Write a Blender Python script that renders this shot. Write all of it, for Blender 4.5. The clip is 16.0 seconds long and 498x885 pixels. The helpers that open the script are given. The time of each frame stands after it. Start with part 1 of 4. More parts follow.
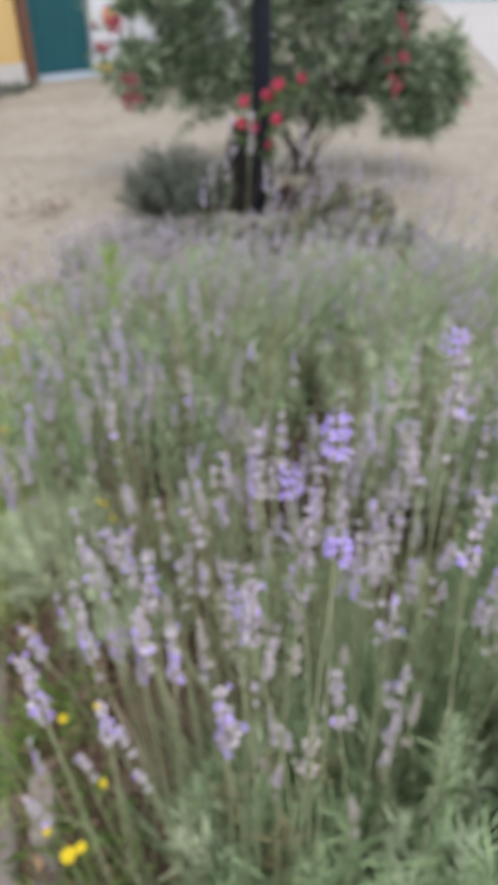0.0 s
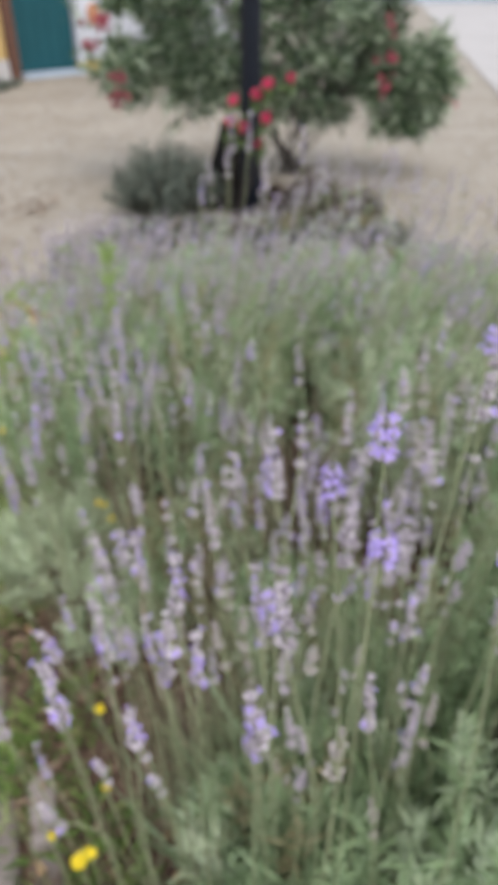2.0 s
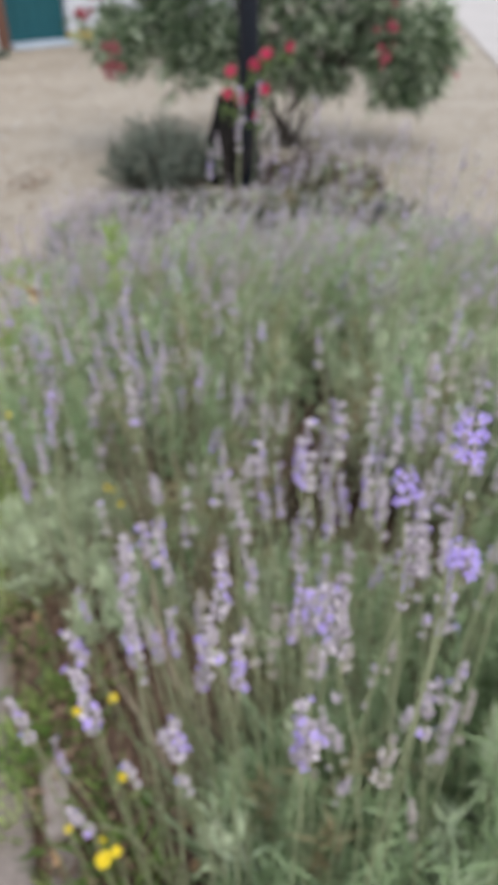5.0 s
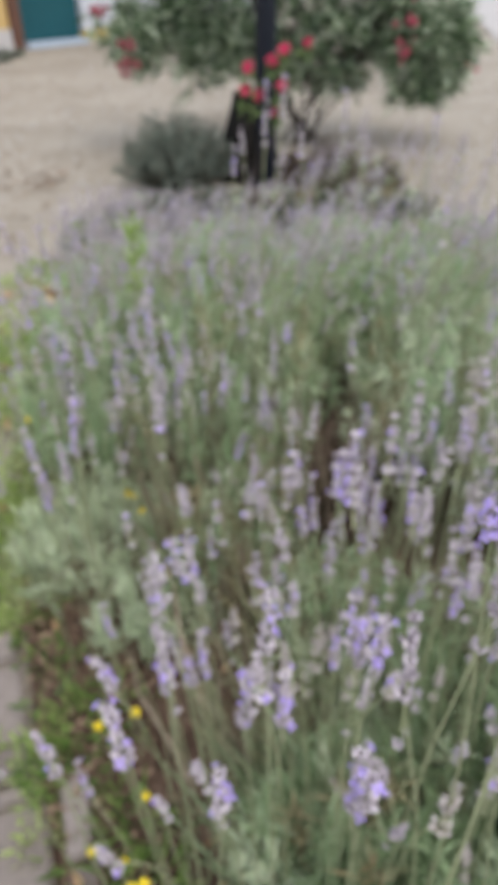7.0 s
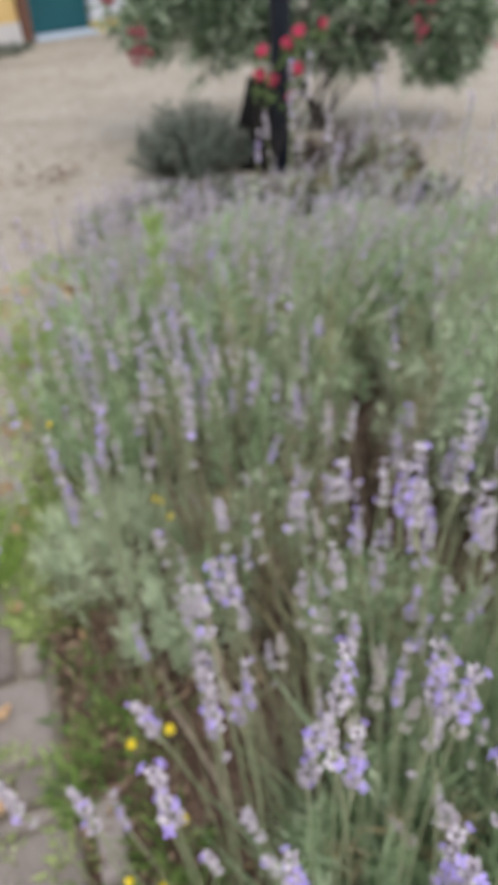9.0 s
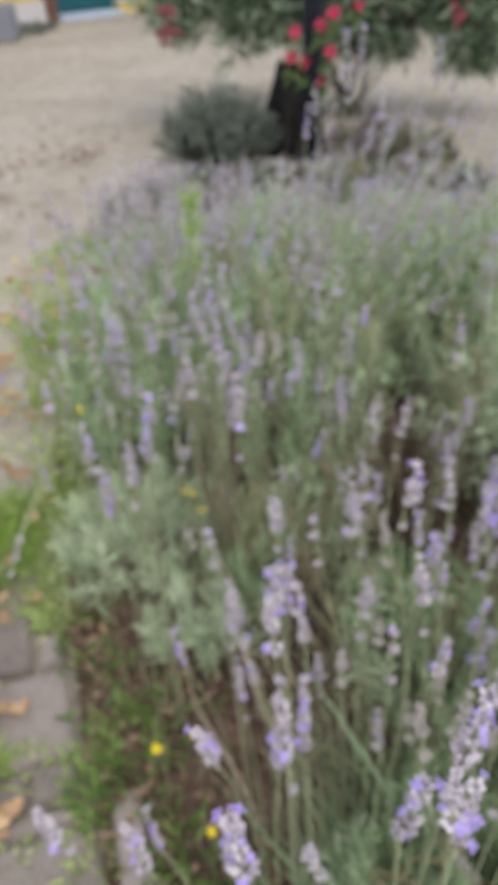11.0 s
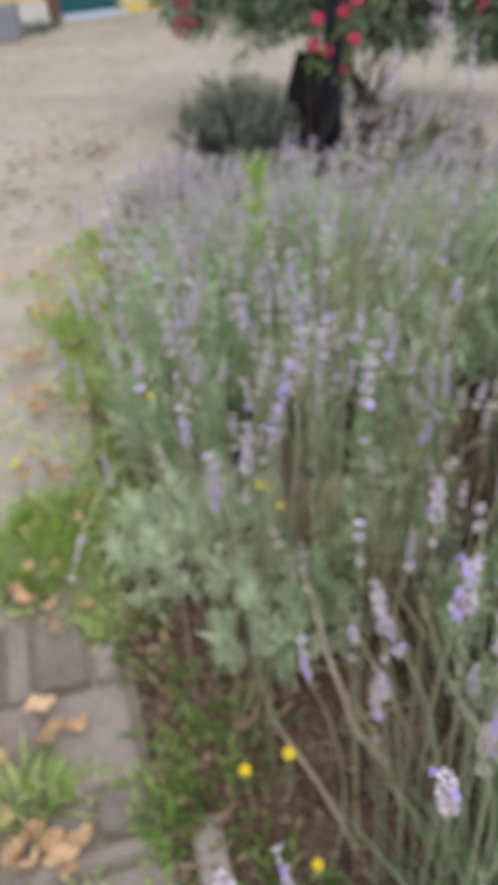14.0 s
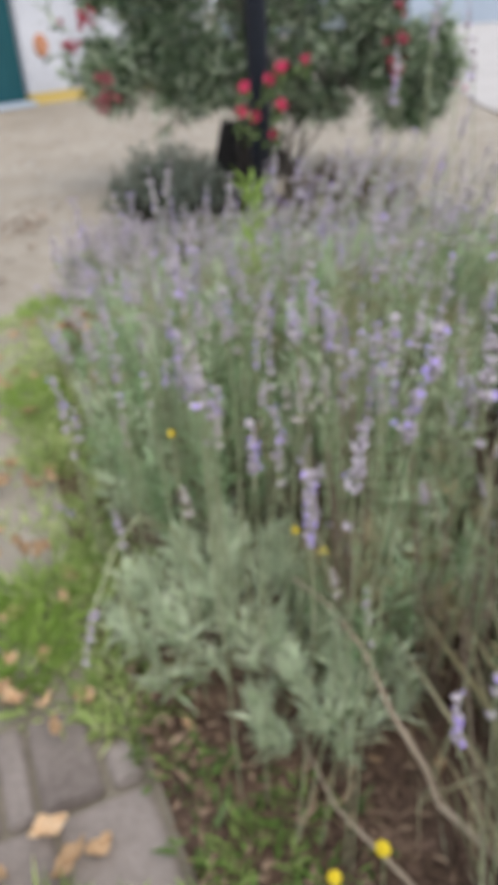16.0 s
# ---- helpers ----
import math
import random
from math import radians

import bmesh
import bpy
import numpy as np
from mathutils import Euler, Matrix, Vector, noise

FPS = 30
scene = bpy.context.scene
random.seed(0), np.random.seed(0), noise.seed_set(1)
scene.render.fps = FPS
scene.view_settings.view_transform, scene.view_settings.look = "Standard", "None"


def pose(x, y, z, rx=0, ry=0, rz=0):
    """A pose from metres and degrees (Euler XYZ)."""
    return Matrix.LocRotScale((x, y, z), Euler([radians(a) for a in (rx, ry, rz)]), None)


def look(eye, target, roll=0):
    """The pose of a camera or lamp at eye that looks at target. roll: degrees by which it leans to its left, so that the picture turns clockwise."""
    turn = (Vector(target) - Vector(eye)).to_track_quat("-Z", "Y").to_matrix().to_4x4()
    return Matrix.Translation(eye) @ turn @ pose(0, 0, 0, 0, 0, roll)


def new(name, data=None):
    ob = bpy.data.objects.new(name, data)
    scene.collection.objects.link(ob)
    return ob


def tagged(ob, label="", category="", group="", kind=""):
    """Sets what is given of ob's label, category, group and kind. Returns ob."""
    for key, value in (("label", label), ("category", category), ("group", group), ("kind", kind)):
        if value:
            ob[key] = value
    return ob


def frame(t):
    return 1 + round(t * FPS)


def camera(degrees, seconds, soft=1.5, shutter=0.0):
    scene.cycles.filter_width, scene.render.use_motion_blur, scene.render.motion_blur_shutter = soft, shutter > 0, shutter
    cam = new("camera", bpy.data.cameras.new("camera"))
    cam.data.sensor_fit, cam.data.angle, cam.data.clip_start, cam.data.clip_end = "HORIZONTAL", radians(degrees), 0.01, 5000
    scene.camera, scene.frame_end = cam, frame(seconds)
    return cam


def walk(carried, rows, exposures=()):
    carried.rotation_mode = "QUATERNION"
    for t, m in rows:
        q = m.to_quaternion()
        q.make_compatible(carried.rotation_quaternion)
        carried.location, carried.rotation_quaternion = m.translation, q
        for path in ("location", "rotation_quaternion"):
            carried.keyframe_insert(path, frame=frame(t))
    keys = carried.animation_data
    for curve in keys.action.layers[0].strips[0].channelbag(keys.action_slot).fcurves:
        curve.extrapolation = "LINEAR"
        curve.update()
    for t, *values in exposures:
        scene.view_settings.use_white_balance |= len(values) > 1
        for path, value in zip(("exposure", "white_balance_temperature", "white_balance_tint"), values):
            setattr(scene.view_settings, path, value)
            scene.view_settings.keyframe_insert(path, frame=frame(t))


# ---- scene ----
cam = camera(37.9, 16.0, soft=2.1)
METRES, EYE, TILT, LEAN, TURN = 0.7, 1.31, -33.5, 1.0, 0.0
ROWS = [
    (0.0, 0.0, 0.0, 0.0, 0.0, 0.0, -0.0),
    (0.5, -0.0114, 0.002, -0.0012, -0.43, 0.01, -0.15),
    (1.0, -0.0227, 0.0039, -0.0013, -0.82, -0.0, -0.17),
    (1.5, -0.0346, 0.0064, -0.0001, -1.08, -0.04, -0.01),
    (2.0, -0.046, 0.0106, 0.0007, -1.23, -0.04, 0.15),
    (2.5, -0.0573, 0.0143, 0.0065, -1.45, -0.87, 0.22),
    (3.0, -0.0668, 0.0214, 0.0084, -1.81, -1.33, 0.57),
    (3.5, -0.0768, 0.0286, 0.013, -1.92, -1.67, 0.53),
    (6.0, -0.1135, 0.0883, 0.0252, -1.5, -1.94, 0.49),
    (6.5, -0.1224, 0.1061, 0.0313, -1.17, -2.01, 0.56),
    (7.0, -0.132, 0.1283, 0.0345, -0.78, -1.96, 0.47),
    (7.5, -0.1398, 0.1493, 0.0424, -0.48, -2.1, 0.86),
    (8.0, -0.1477, 0.1748, 0.0464, -0.12, -2.06, 1.18),
    (8.5, -0.1568, 0.2004, 0.0535, 0.27, -2.12, 1.4),
    (9.0, -0.1672, 0.2251, 0.0623, 0.56, -2.78, 1.78),
    (11.5, -0.2692, 0.3384, 0.0591, 1.66, -3.57, -0.73),
    (12.0, -0.2985, 0.3562, 0.0558, 1.94, -3.69, -1.03),
    (12.5, -0.3283, 0.3754, 0.0507, 2.18, -3.84, -0.83),
    (13.0, -0.3613, 0.3984, 0.0426, 2.26, -3.79, -0.29),
    (13.5, -0.3967, 0.432, 0.028, 2.19, -3.45, 0.11),
    (14.0, -0.4401, 0.4715, 0.0197, 1.2, -3.22, 0.52),
    (14.5, -0.4885, 0.5173, 0.0027, 0.49, -2.5, 1.74),
    (15.0, -0.5443, 0.5668, -0.0113, -1.38, -2.01, 2.34),
    (15.5, -0.598, 0.6255, -0.0293, -3.06, 0.23, 3.75),
    (16.0, -0.6544, 0.6903, -0.0518, -4.42, 2.41, 5.32),
]
walk(cam, [(t, pose(0, 0, EYE, TILT, LEAN, TURN) @ pose(METRES * x, METRES * y, METRES * z, 90 + pitch, roll, yaw)) for t, x, y, z, yaw, pitch, roll in ROWS])

# the focus rests a little before the nearest flower spikes, so that the bed and the yard are soft
cam.data.dof.use_dof = True
cam.data.dof.focus_distance = 0.12
cam.data.dof.aperture_fstop = 32.0

# ---- world and light: a bright, thinly overcast afternoon ----
SUN_DIR = Vector((0.30, -0.40, 0.85)).normalized()   # from the ground towards the sun
world = bpy.data.worlds.new("overcast_sky")
scene.world = world
world.use_nodes = True
wn = world.node_tree
bg = wn.nodes["Background"]
sky = wn.nodes.new("ShaderNodeTexSky")
sky.sky_type = "NISHITA"
sky.sun_disc = False
sky.sun_elevation = math.asin(SUN_DIR.z)
sky.sun_rotation = math.atan2(SUN_DIR.x, SUN_DIR.y)
sky.dust_density = 4.0
pale = wn.nodes.new("ShaderNodeMix")
pale.data_type = "RGBA"
pale.inputs[0].default_value = 0.72
wn.links.new(sky.outputs[0], pale.inputs[6])
pale.inputs[7].default_value = (5.5, 5.75, 6.2, 1)
wn.links.new(pale.outputs[2], bg.inputs[0])
bg.inputs[1].default_value = 0.185
sun = new("sun", bpy.data.lights.new("sun", "SUN"))
sun.data.energy = 0.8
sun.data.angle = radians(28)
sun.data.color = (1.0, 0.97, 0.92)
sun.matrix_basis = look(SUN_DIR * 20, (0, 0, 0))
scene.view_settings.exposure = 0.42

# ---- materials ----


def material(name, colours, scale=20.0, rough=0.8, bump=0.0, bump_scale=None, fine=0.35, vary=0.0, island=False, metal=0.0, spec=0.3, through_light=0.0):
    """Noise at two scales runs through the colours; vary: spread of value between pieces."""
    m = bpy.data.materials.new(name)
    m.use_nodes = True
    nt = m.node_tree
    b = nt.nodes["Principled BSDF"]
    b.inputs["Roughness"].default_value = rough
    b.inputs["Metallic"].default_value = metal
    b.inputs["Specular IOR Level"].default_value = spec
    geo = nt.nodes.new("ShaderNodeNewGeometry")
    n1 = nt.nodes.new("ShaderNodeTexNoise")
    n1.inputs["Scale"].default_value = scale
    n1.inputs["Detail"].default_value = 4
    n2 = nt.nodes.new("ShaderNodeTexNoise")
    n2.inputs["Scale"].default_value = scale * 9
    n2.inputs["Detail"].default_value = 3
    nt.links.new(geo.outputs["Position"], n1.inputs["Vector"])
    nt.links.new(geo.outputs["Position"], n2.inputs["Vector"])
    mix = nt.nodes.new("ShaderNodeMix")
    mix.inputs[0].default_value = fine
    nt.links.new(n1.outputs[0], mix.inputs[2])
    nt.links.new(n2.outputs[0], mix.inputs[3])
    value = mix.outputs[0]
    if vary:
        if island:
            rnd = geo.outputs["Random Per Island"]
        else:
            rnd = nt.nodes.new("ShaderNodeObjectInfo").outputs["Random"]
        ma = nt.nodes.new("ShaderNodeMath")
        ma.operation = "MULTIPLY_ADD"
        nt.links.new(rnd, ma.inputs[0])
        ma.inputs[1].default_value = vary
        ma.inputs[2].default_value = -vary / 2
        ad = nt.nodes.new("ShaderNodeMath")
        ad.operation = "ADD"
        ad.use_clamp = True
        nt.links.new(ma.outputs[0], ad.inputs[0])
        nt.links.new(value, ad.inputs[1])
        value = ad.outputs[0]
    ramp = nt.nodes.new("ShaderNodeValToRGB")
    el = ramp.color_ramp.elements
    lo, hi = (0.30, 0.70) if not vary else (0.12, 0.88)
    while len(el) < len(colours):
        el.new(0.5)
    for i, c in enumerate(colours):
        el[i].position = lo + (hi - lo) * i / (len(colours) - 1)
        el[i].color = (*c, 1)
    nt.links.new(value, ramp.inputs[0])
    nt.links.new(ramp.outputs[0], b.inputs["Base Color"])
    if bump:
        n3 = nt.nodes.new("ShaderNodeTexNoise")
        n3.inputs["Scale"].default_value = bump_scale or scale * 4
        n3.inputs["Detail"].default_value = 6
        nt.links.new(geo.outputs["Position"], n3.inputs["Vector"])
        bp = nt.nodes.new("ShaderNodeBump")
        bp.inputs["Strength"].default_value = bump
        bp.inputs["Distance"].default_value = 0.01
        nt.links.new(n3.outputs[0], bp.inputs["Height"])
        nt.links.new(bp.outputs[0], b.inputs["Normal"])
    if through_light:
        tr = nt.nodes.new("ShaderNodeBsdfTranslucent")
        nt.links.new(ramp.outputs[0], tr.inputs[0])
        ms = nt.nodes.new("ShaderNodeMixShader")
        ms.inputs[0].default_value = through_light
        nt.links.new(b.outputs[0], ms.inputs[1])
        nt.links.new(tr.outputs[0], ms.inputs[2])
        nt.links.new(ms.outputs[0], nt.nodes["Material Output"].inputs[0])
    return m


M_SAND = material("packed_sand", [(0.236, 0.200, 0.156), (0.318, 0.280, 0.231), (0.384, 0.342, 0.288)], 1.3, 0.95, 0.5, 60, 0.45)
M_ROAD = material("pale_asphalt", [(0.385, 0.36, 0.345), (0.47, 0.445, 0.43)], 1.0, 0.9, 0.3, 80)
M_SOIL = material("bed_soil", [(0.030, 0.019, 0.013), (0.112, 0.070, 0.050), (0.26, 0.175, 0.125)], 14, 0.95, 0.9, 60, 0.5)
M_PAVER = material("grey_paver", [(0.115, 0.092, 0.082), (0.225, 0.190, 0.170), (0.325, 0.278, 0.255)], 8, 0.9, 0.5, 120, 0.5, vary=0.45)
M_JOINT = material("joint_dirt", [(0.14, 0.12, 0.09), (0.26, 0.225, 0.175)], 15, 0.95, 0.6, 80)
M_LEAF = material("lavender_leaf", [(0.18, 0.265, 0.13), (0.385, 0.53, 0.295), (0.61, 0.735, 0.495)], 6, 0.75, fine=0.2, vary=0.5, island=True, through_light=0.15)
M_FRESH = material("fresh_lavender_leaf", [(0.15, 0.21, 0.105), (0.305, 0.405, 0.225), (0.51, 0.615, 0.395)], 6, 0.75, fine=0.2, vary=0.5, island=True, through_light=0.15)
M_SILVER = material("silvery_leaf", [(0.33, 0.41, 0.26), (0.60, 0.685, 0.48), (0.80, 0.85, 0.65)], 8, 0.75, fine=0.2, vary=0.5, island=True, through_light=0.12)
M_STALK = material("flower_stalk", [(0.14, 0.165, 0.08), (0.29, 0.32, 0.18), (0.45, 0.44, 0.295)], 7, 0.7, vary=0.5, island=True)
M_WOOD = material("woody_stem", [(0.10, 0.075, 0.05), (0.20, 0.15, 0.105), (0.31, 0.245, 0.18)], 25, 0.9, 0.5, 200, vary=0.3, island=True)
M_BARK = material("dark_bark", [(0.03, 0.024, 0.02), (0.075, 0.06, 0.05)], 25, 0.9, 0.5, 150)
M_DRYWOOD = material("dry_branch", [(0.27, 0.21, 0.15), (0.44, 0.36, 0.27)], 30, 0.9, 0.5, 200)
M_CALYX = material("lavender_calyx", [(0.315, 0.274, 0.302), (0.51, 0.45, 0.50), (0.695, 0.637, 0.655)], 12, 0.75, fine=0.3, vary=0.65, island=True, through_light=0.12)
M_BLOSSOM = material("lavender_blossom", [(0.40, 0.28, 0.78), (0.56, 0.44, 0.90)], 20, 0.6, vary=0.5, island=True, through_light=0.2)
M_FADED = material("faded_calyx", [(0.33, 0.29, 0.275), (0.53, 0.475, 0.45)], 15, 0.85, vary=0.5, island=True)
# the oleander's palest leaf tone paints in bright glints scattered over the crown
M_OLEANDER = material("oleander_leaf", [(0.038, 0.075, 0.034), (0.16, 0.235, 0.12), (0.56, 0.63, 0.46)], 3, 0.26, fine=0.2, vary=0.85, island=True, spec=0.7, through_light=0.15)
M_SHRUB = material("grey_shrub_leaf", [(0.06, 0.08, 0.06), (0.14, 0.165, 0.13), (0.26, 0.29, 0.24)], 5, 0.8, vary=0.6, island=True)
M_RED = material("red_petal", [(0.40, 0.02, 0.055), (0.70, 0.085, 0.185)], 30, 0.55, vary=0.4, island=True, through_light=0.2)
M_OLEFLOWER = material("dusky_red_petal", [(0.24, 0.03, 0.05), (0.46, 0.12, 0.15)], 30, 0.6, vary=0.5, island=True, through_light=0.2)
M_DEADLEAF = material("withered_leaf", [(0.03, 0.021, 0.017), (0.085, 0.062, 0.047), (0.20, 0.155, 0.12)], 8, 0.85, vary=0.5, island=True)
M_DRYTIP = material("dried_shoot", [(0.24, 0.19, 0.11), (0.40, 0.34, 0.20), (0.52, 0.46, 0.30)], 9, 0.85, vary=0.5, island=True)
M_ROSELEAF = material("rose_leaf", [(0.06, 0.10, 0.03), (0.14, 0.20, 0.06)], 20, 0.5, vary=0.5, island=True)
M_YELLOW = material("yellow_petal", [(0.62, 0.46, 0.015), (0.78, 0.62, 0.04)], 40, 0.6, vary=0.3, island=True)
M_DISC = material("orange_disc", [(0.52, 0.26, 0.01), (0.65, 0.36, 0.02)], 200, 0.8)
M_GRASS = material("grass_blade", [(0.22, 0.31, 0.09), (0.46, 0.58, 0.21), (0.74, 0.78, 0.42)], 8, 0.7, vary=0.6, island=True, through_light=0.2)
M_SPRIG = material("fresh_green_leaf", [(0.22, 0.34, 0.07), (0.44, 0.60, 0.16)], 20, 0.6, vary=0.5, island=True, through_light=0.15)
M_DRYSTALK = material("dried_stalk", [(0.12, 0.085, 0.06), (0.22, 0.165, 0.12), (0.36, 0.29, 0.21)], 12, 0.9, vary=0.6, island=True)
M_WEED = material("green_weed_blade", [(0.10, 0.19, 0.04), (0.22, 0.36, 0.09), (0.42, 0.52, 0.19)], 9, 0.7, vary=0.6, island=True, through_light=0.3)
M_STRAW = material("dry_straw", [(0.30, 0.26, 0.14), (0.46, 0.42, 0.25), (0.60, 0.55, 0.37)], 20, 0.85, vary=0.6, island=True)
M_DRYLEAF = material("dry_leaf", [(0.33, 0.22, 0.13), (0.51, 0.345, 0.205), (0.66, 0.475, 0.305)], 60, 0.8, 0.3, 300, vary=0.6)
M_BLACK = material("black_paint", [(0.004, 0.006, 0.011), (0.008, 0.011, 0.020)], 30, 0.5, 0.15, 150, spec=0.25)
M_STUMP = material("charred_bark", [(0.007, 0.0065, 0.006), (0.026, 0.024, 0.023)], 22, 0.95, 1.0, 60, spec=0.08)
M_OCHRE = material("ochre_render", [(0.52, 0.35, 0.135), (0.625, 0.445, 0.20)], 1.5, 0.9, 0.3, 50)
M_WHITE = material("white_render", [(0.42, 0.43, 0.47), (0.59, 0.60, 0.645)], 1.2, 0.9, 0.3, 50)
M_PLINTH = material("grey_plinth", [(0.45, 0.43, 0.42), (0.60, 0.58, 0.57)], 2, 0.9, 0.4, 50)
M_BLOCK = material("grey_concrete", [(0.17, 0.175, 0.20), (0.27, 0.275, 0.30)], 3, 0.9, 0.4, 50)
M_YSTRIP = material("yellow_kerb", [(0.50, 0.36, 0.10), (0.62, 0.47, 0.17)], 3, 0.85, 0.3, 50)
M_TEAL = material("teal_door_paint", [(0.006, 0.068, 0.085), (0.010, 0.090, 0.108)], 2, 0.5, 0.1, 40)
M_BROWN = material("brown_timber", [(0.095, 0.045, 0.03), (0.16, 0.08, 0.055)], 12, 0.7, 0.3, 60)
M_LITTER = material("leaf_litter", [(0.06, 0.037, 0.025), (0.16, 0.105, 0.07), (0.37, 0.265, 0.185)], 40, 0.9, vary=0.7, island=True)
M_CLAY = material("terracotta", [(0.45, 0.20, 0.11), (0.55, 0.27, 0.16)], 9, 0.8, 0.2, 60)
M_BLUE = material("pale_blue_panel", [(0.36, 0.42, 0.50), (0.44, 0.50, 0.58)], 1, 0.6)
M_ROOF = material("roof_tile", [(0.28, 0.13, 0.08), (0.40, 0.20, 0.13)], 4, 0.85, 0.5, 20)

# ---- mesh helpers ----
rng = np.random.default_rng(7)


def mesh_object(name, verts, faces, mats, parent=None, label="", slots=None, smooth=False):
    me = bpy.data.meshes.new(name)
    me.from_pydata([tuple(v) for v in verts], [], faces)
    for m in (mats if isinstance(mats, (list, tuple)) else [mats]):
        me.materials.append(m)
    if slots is not None:
        me.polygons.foreach_set("material_index", np.asarray(slots, dtype=np.int32))
    if smooth:
        me.polygons.foreach_set("use_smooth", np.ones(len(faces), dtype=bool))
    me.update()
    ob = new(name, me)
    if parent:
        ob.parent = parent
    if label:
        ob["label"] = label
    return ob


def part(name, bm, mat, parent=None, label=""):
    me = bpy.data.meshes.new(name)
    bm.to_mesh(me)
    bm.free()
    for m in (mat if isinstance(mat, (list, tuple)) else [mat]):
        me.materials.append(m)
    ob = new(name, me)
    if parent:
        ob.parent = parent
    if label:
        ob["label"] = label
    return ob


def box_bm(x0, y0, z0, x1, y1, z1, bevel=0.0):
    bm = bmesh.new()
    bmesh.ops.create_cube(bm, size=1, matrix=Matrix.Translation(((x0 + x1) / 2, (y0 + y1) / 2, (z0 + z1) / 2)) @ Matrix.Diagonal((x1 - x0, y1 - y0, z1 - z0, 1)))
    if bevel:
        bmesh.ops.bevel(bm, geom=bm.edges[:], offset=bevel, segments=2, affect="EDGES")
    return bm


class Soup:
    """Collects many small pieces of one mesh."""

    def __init__(self):
        self.v, self.f, self.s = [], [], []

    def add(self, verts, faces, slot=0):
        k = len(self.v)
        self.v.extend(verts)
        self.f.extend([tuple(i + k for i in f) for f in faces])
        self.s.extend([slot] * len(faces))

    def blades(self, base, way, side, length, width, droop=0.0, slot=0):
        """Many pointed blades at once; arrays of n x 3, n."""
        n = len(base)
        length, width = length[:, None], width[:, None]
        down = np.array([0, 0, -1.0]) * (length * droop)
        fold = np.cross(side, way) * width * 0.25
        mid = base + way * length * 0.45
        a = mid - side * width / 2 + fold
        b = mid + side * width / 2 + fold
        tip = base + way * length + down
        pts = np.stack([base, a, tip, b], 1).reshape(-1, 3)
        k = len(self.v)
        self.v.extend(map(tuple, pts))
        for i in range(n):
            j = k + 4 * i
            self.f.append((j, j + 2, j + 1))
            self.f.append((j, j + 3, j + 2))
        self.s.extend([slot] * (2 * n))

    def tube(self, points, radii, sides=4, slot=0):
        points = [Vector(p) for p in points]
        k = len(self.v)
        for i, p in enumerate(points):
            t = (points[min(i + 1, len(points) - 1)] - points[max(i - 1, 0)]).normalized()
            u = t.cross(Vector((0.31, 0.95, 0.12))).normalized()
            w = t.cross(u)
            for s in range(sides):
                a = 2 * math.pi * s / sides
                self.v.append(tuple(p + (u * math.cos(a) + w * math.sin(a)) * radii[i]))
        for i in range(len(points) - 1):
            for s in range(sides):
                s2 = (s + 1) % sides
                self.f.append((k + i * sides + s, k + i * sides + s2, k + (i + 1) * sides + s2, k + (i + 1) * sides + s))
                self.s.append(slot)
        self.f.append(tuple(k + (len(points) - 1) * sides + s for s in range(sides)))
        self.s.append(slot)

    def object(self, name, mats, parent=None, label="", smooth=False):
        return mesh_object(name, self.v, self.f, mats, parent, label, self.s, smooth)


def unit(a):
    return a / np.maximum(np.linalg.norm(a, axis=-1, keepdims=True), 1e-9)


def side_of(way, level=0.0):
    """A direction across each blade; level: how far the blade turns its face to the sky."""
    return unit(np.cross(way, rng.normal(size=way.shape) + np.array([0, 0, level])))


def thing(name, x, y, z, label, category, group="", kind="", rz=0.0):
    e = new(name)
    e.empty_display_size = 0.1
    e.matrix_basis = pose(x, y, z, 0, 0, rz)
    return tagged(e, label, category, group, kind)


# ---- ground ----
def ground_height(x, y):
    return 0.012 * noise.noise(Vector((x * 0.7, y * 0.7, 3.1)))


bm = bmesh.new()
bmesh.ops.create_grid(bm, x_segments=60, y_segments=60, size=1)
for v in bm.verts:
    # finer near the bed, reaching to the horizon
    v.co.x = math.copysign(abs(v.co.x) ** 3 * 300 + abs(v.co.x) * 6, v.co.x)
    v.co.y = math.copysign(abs(v.co.y) ** 3 * 300 + abs(v.co.y) * 6, v.co.y) + 3
    v.co.z = -0.03 + (0.4 * ground_height(v.co.x, v.co.y) if v.co.length < 40 else 0)
ground = tagged(part("ground", bm, M_SAND), "pale beige packed sand and gravel yard", "ground", kind="structure")

bm = bmesh.new()
bmesh.ops.create_grid(bm, x_segments=12, y_segments=40, size=1)
for v in bm.verts:
    u, y = (v.co.x + 1) / 2, 4.5 + 32 * (v.co.y + 1) / 2
    v.co = (2.25 + 0.172 * (y - 4.5) + 0.10 * noise.noise(Vector((0, y, 0))) * (1 - u) + 15 * u, y, -0.015)
tagged(part("road", bm, M_ROAD), "pale grey worn asphalt drive", "road", kind="structure")

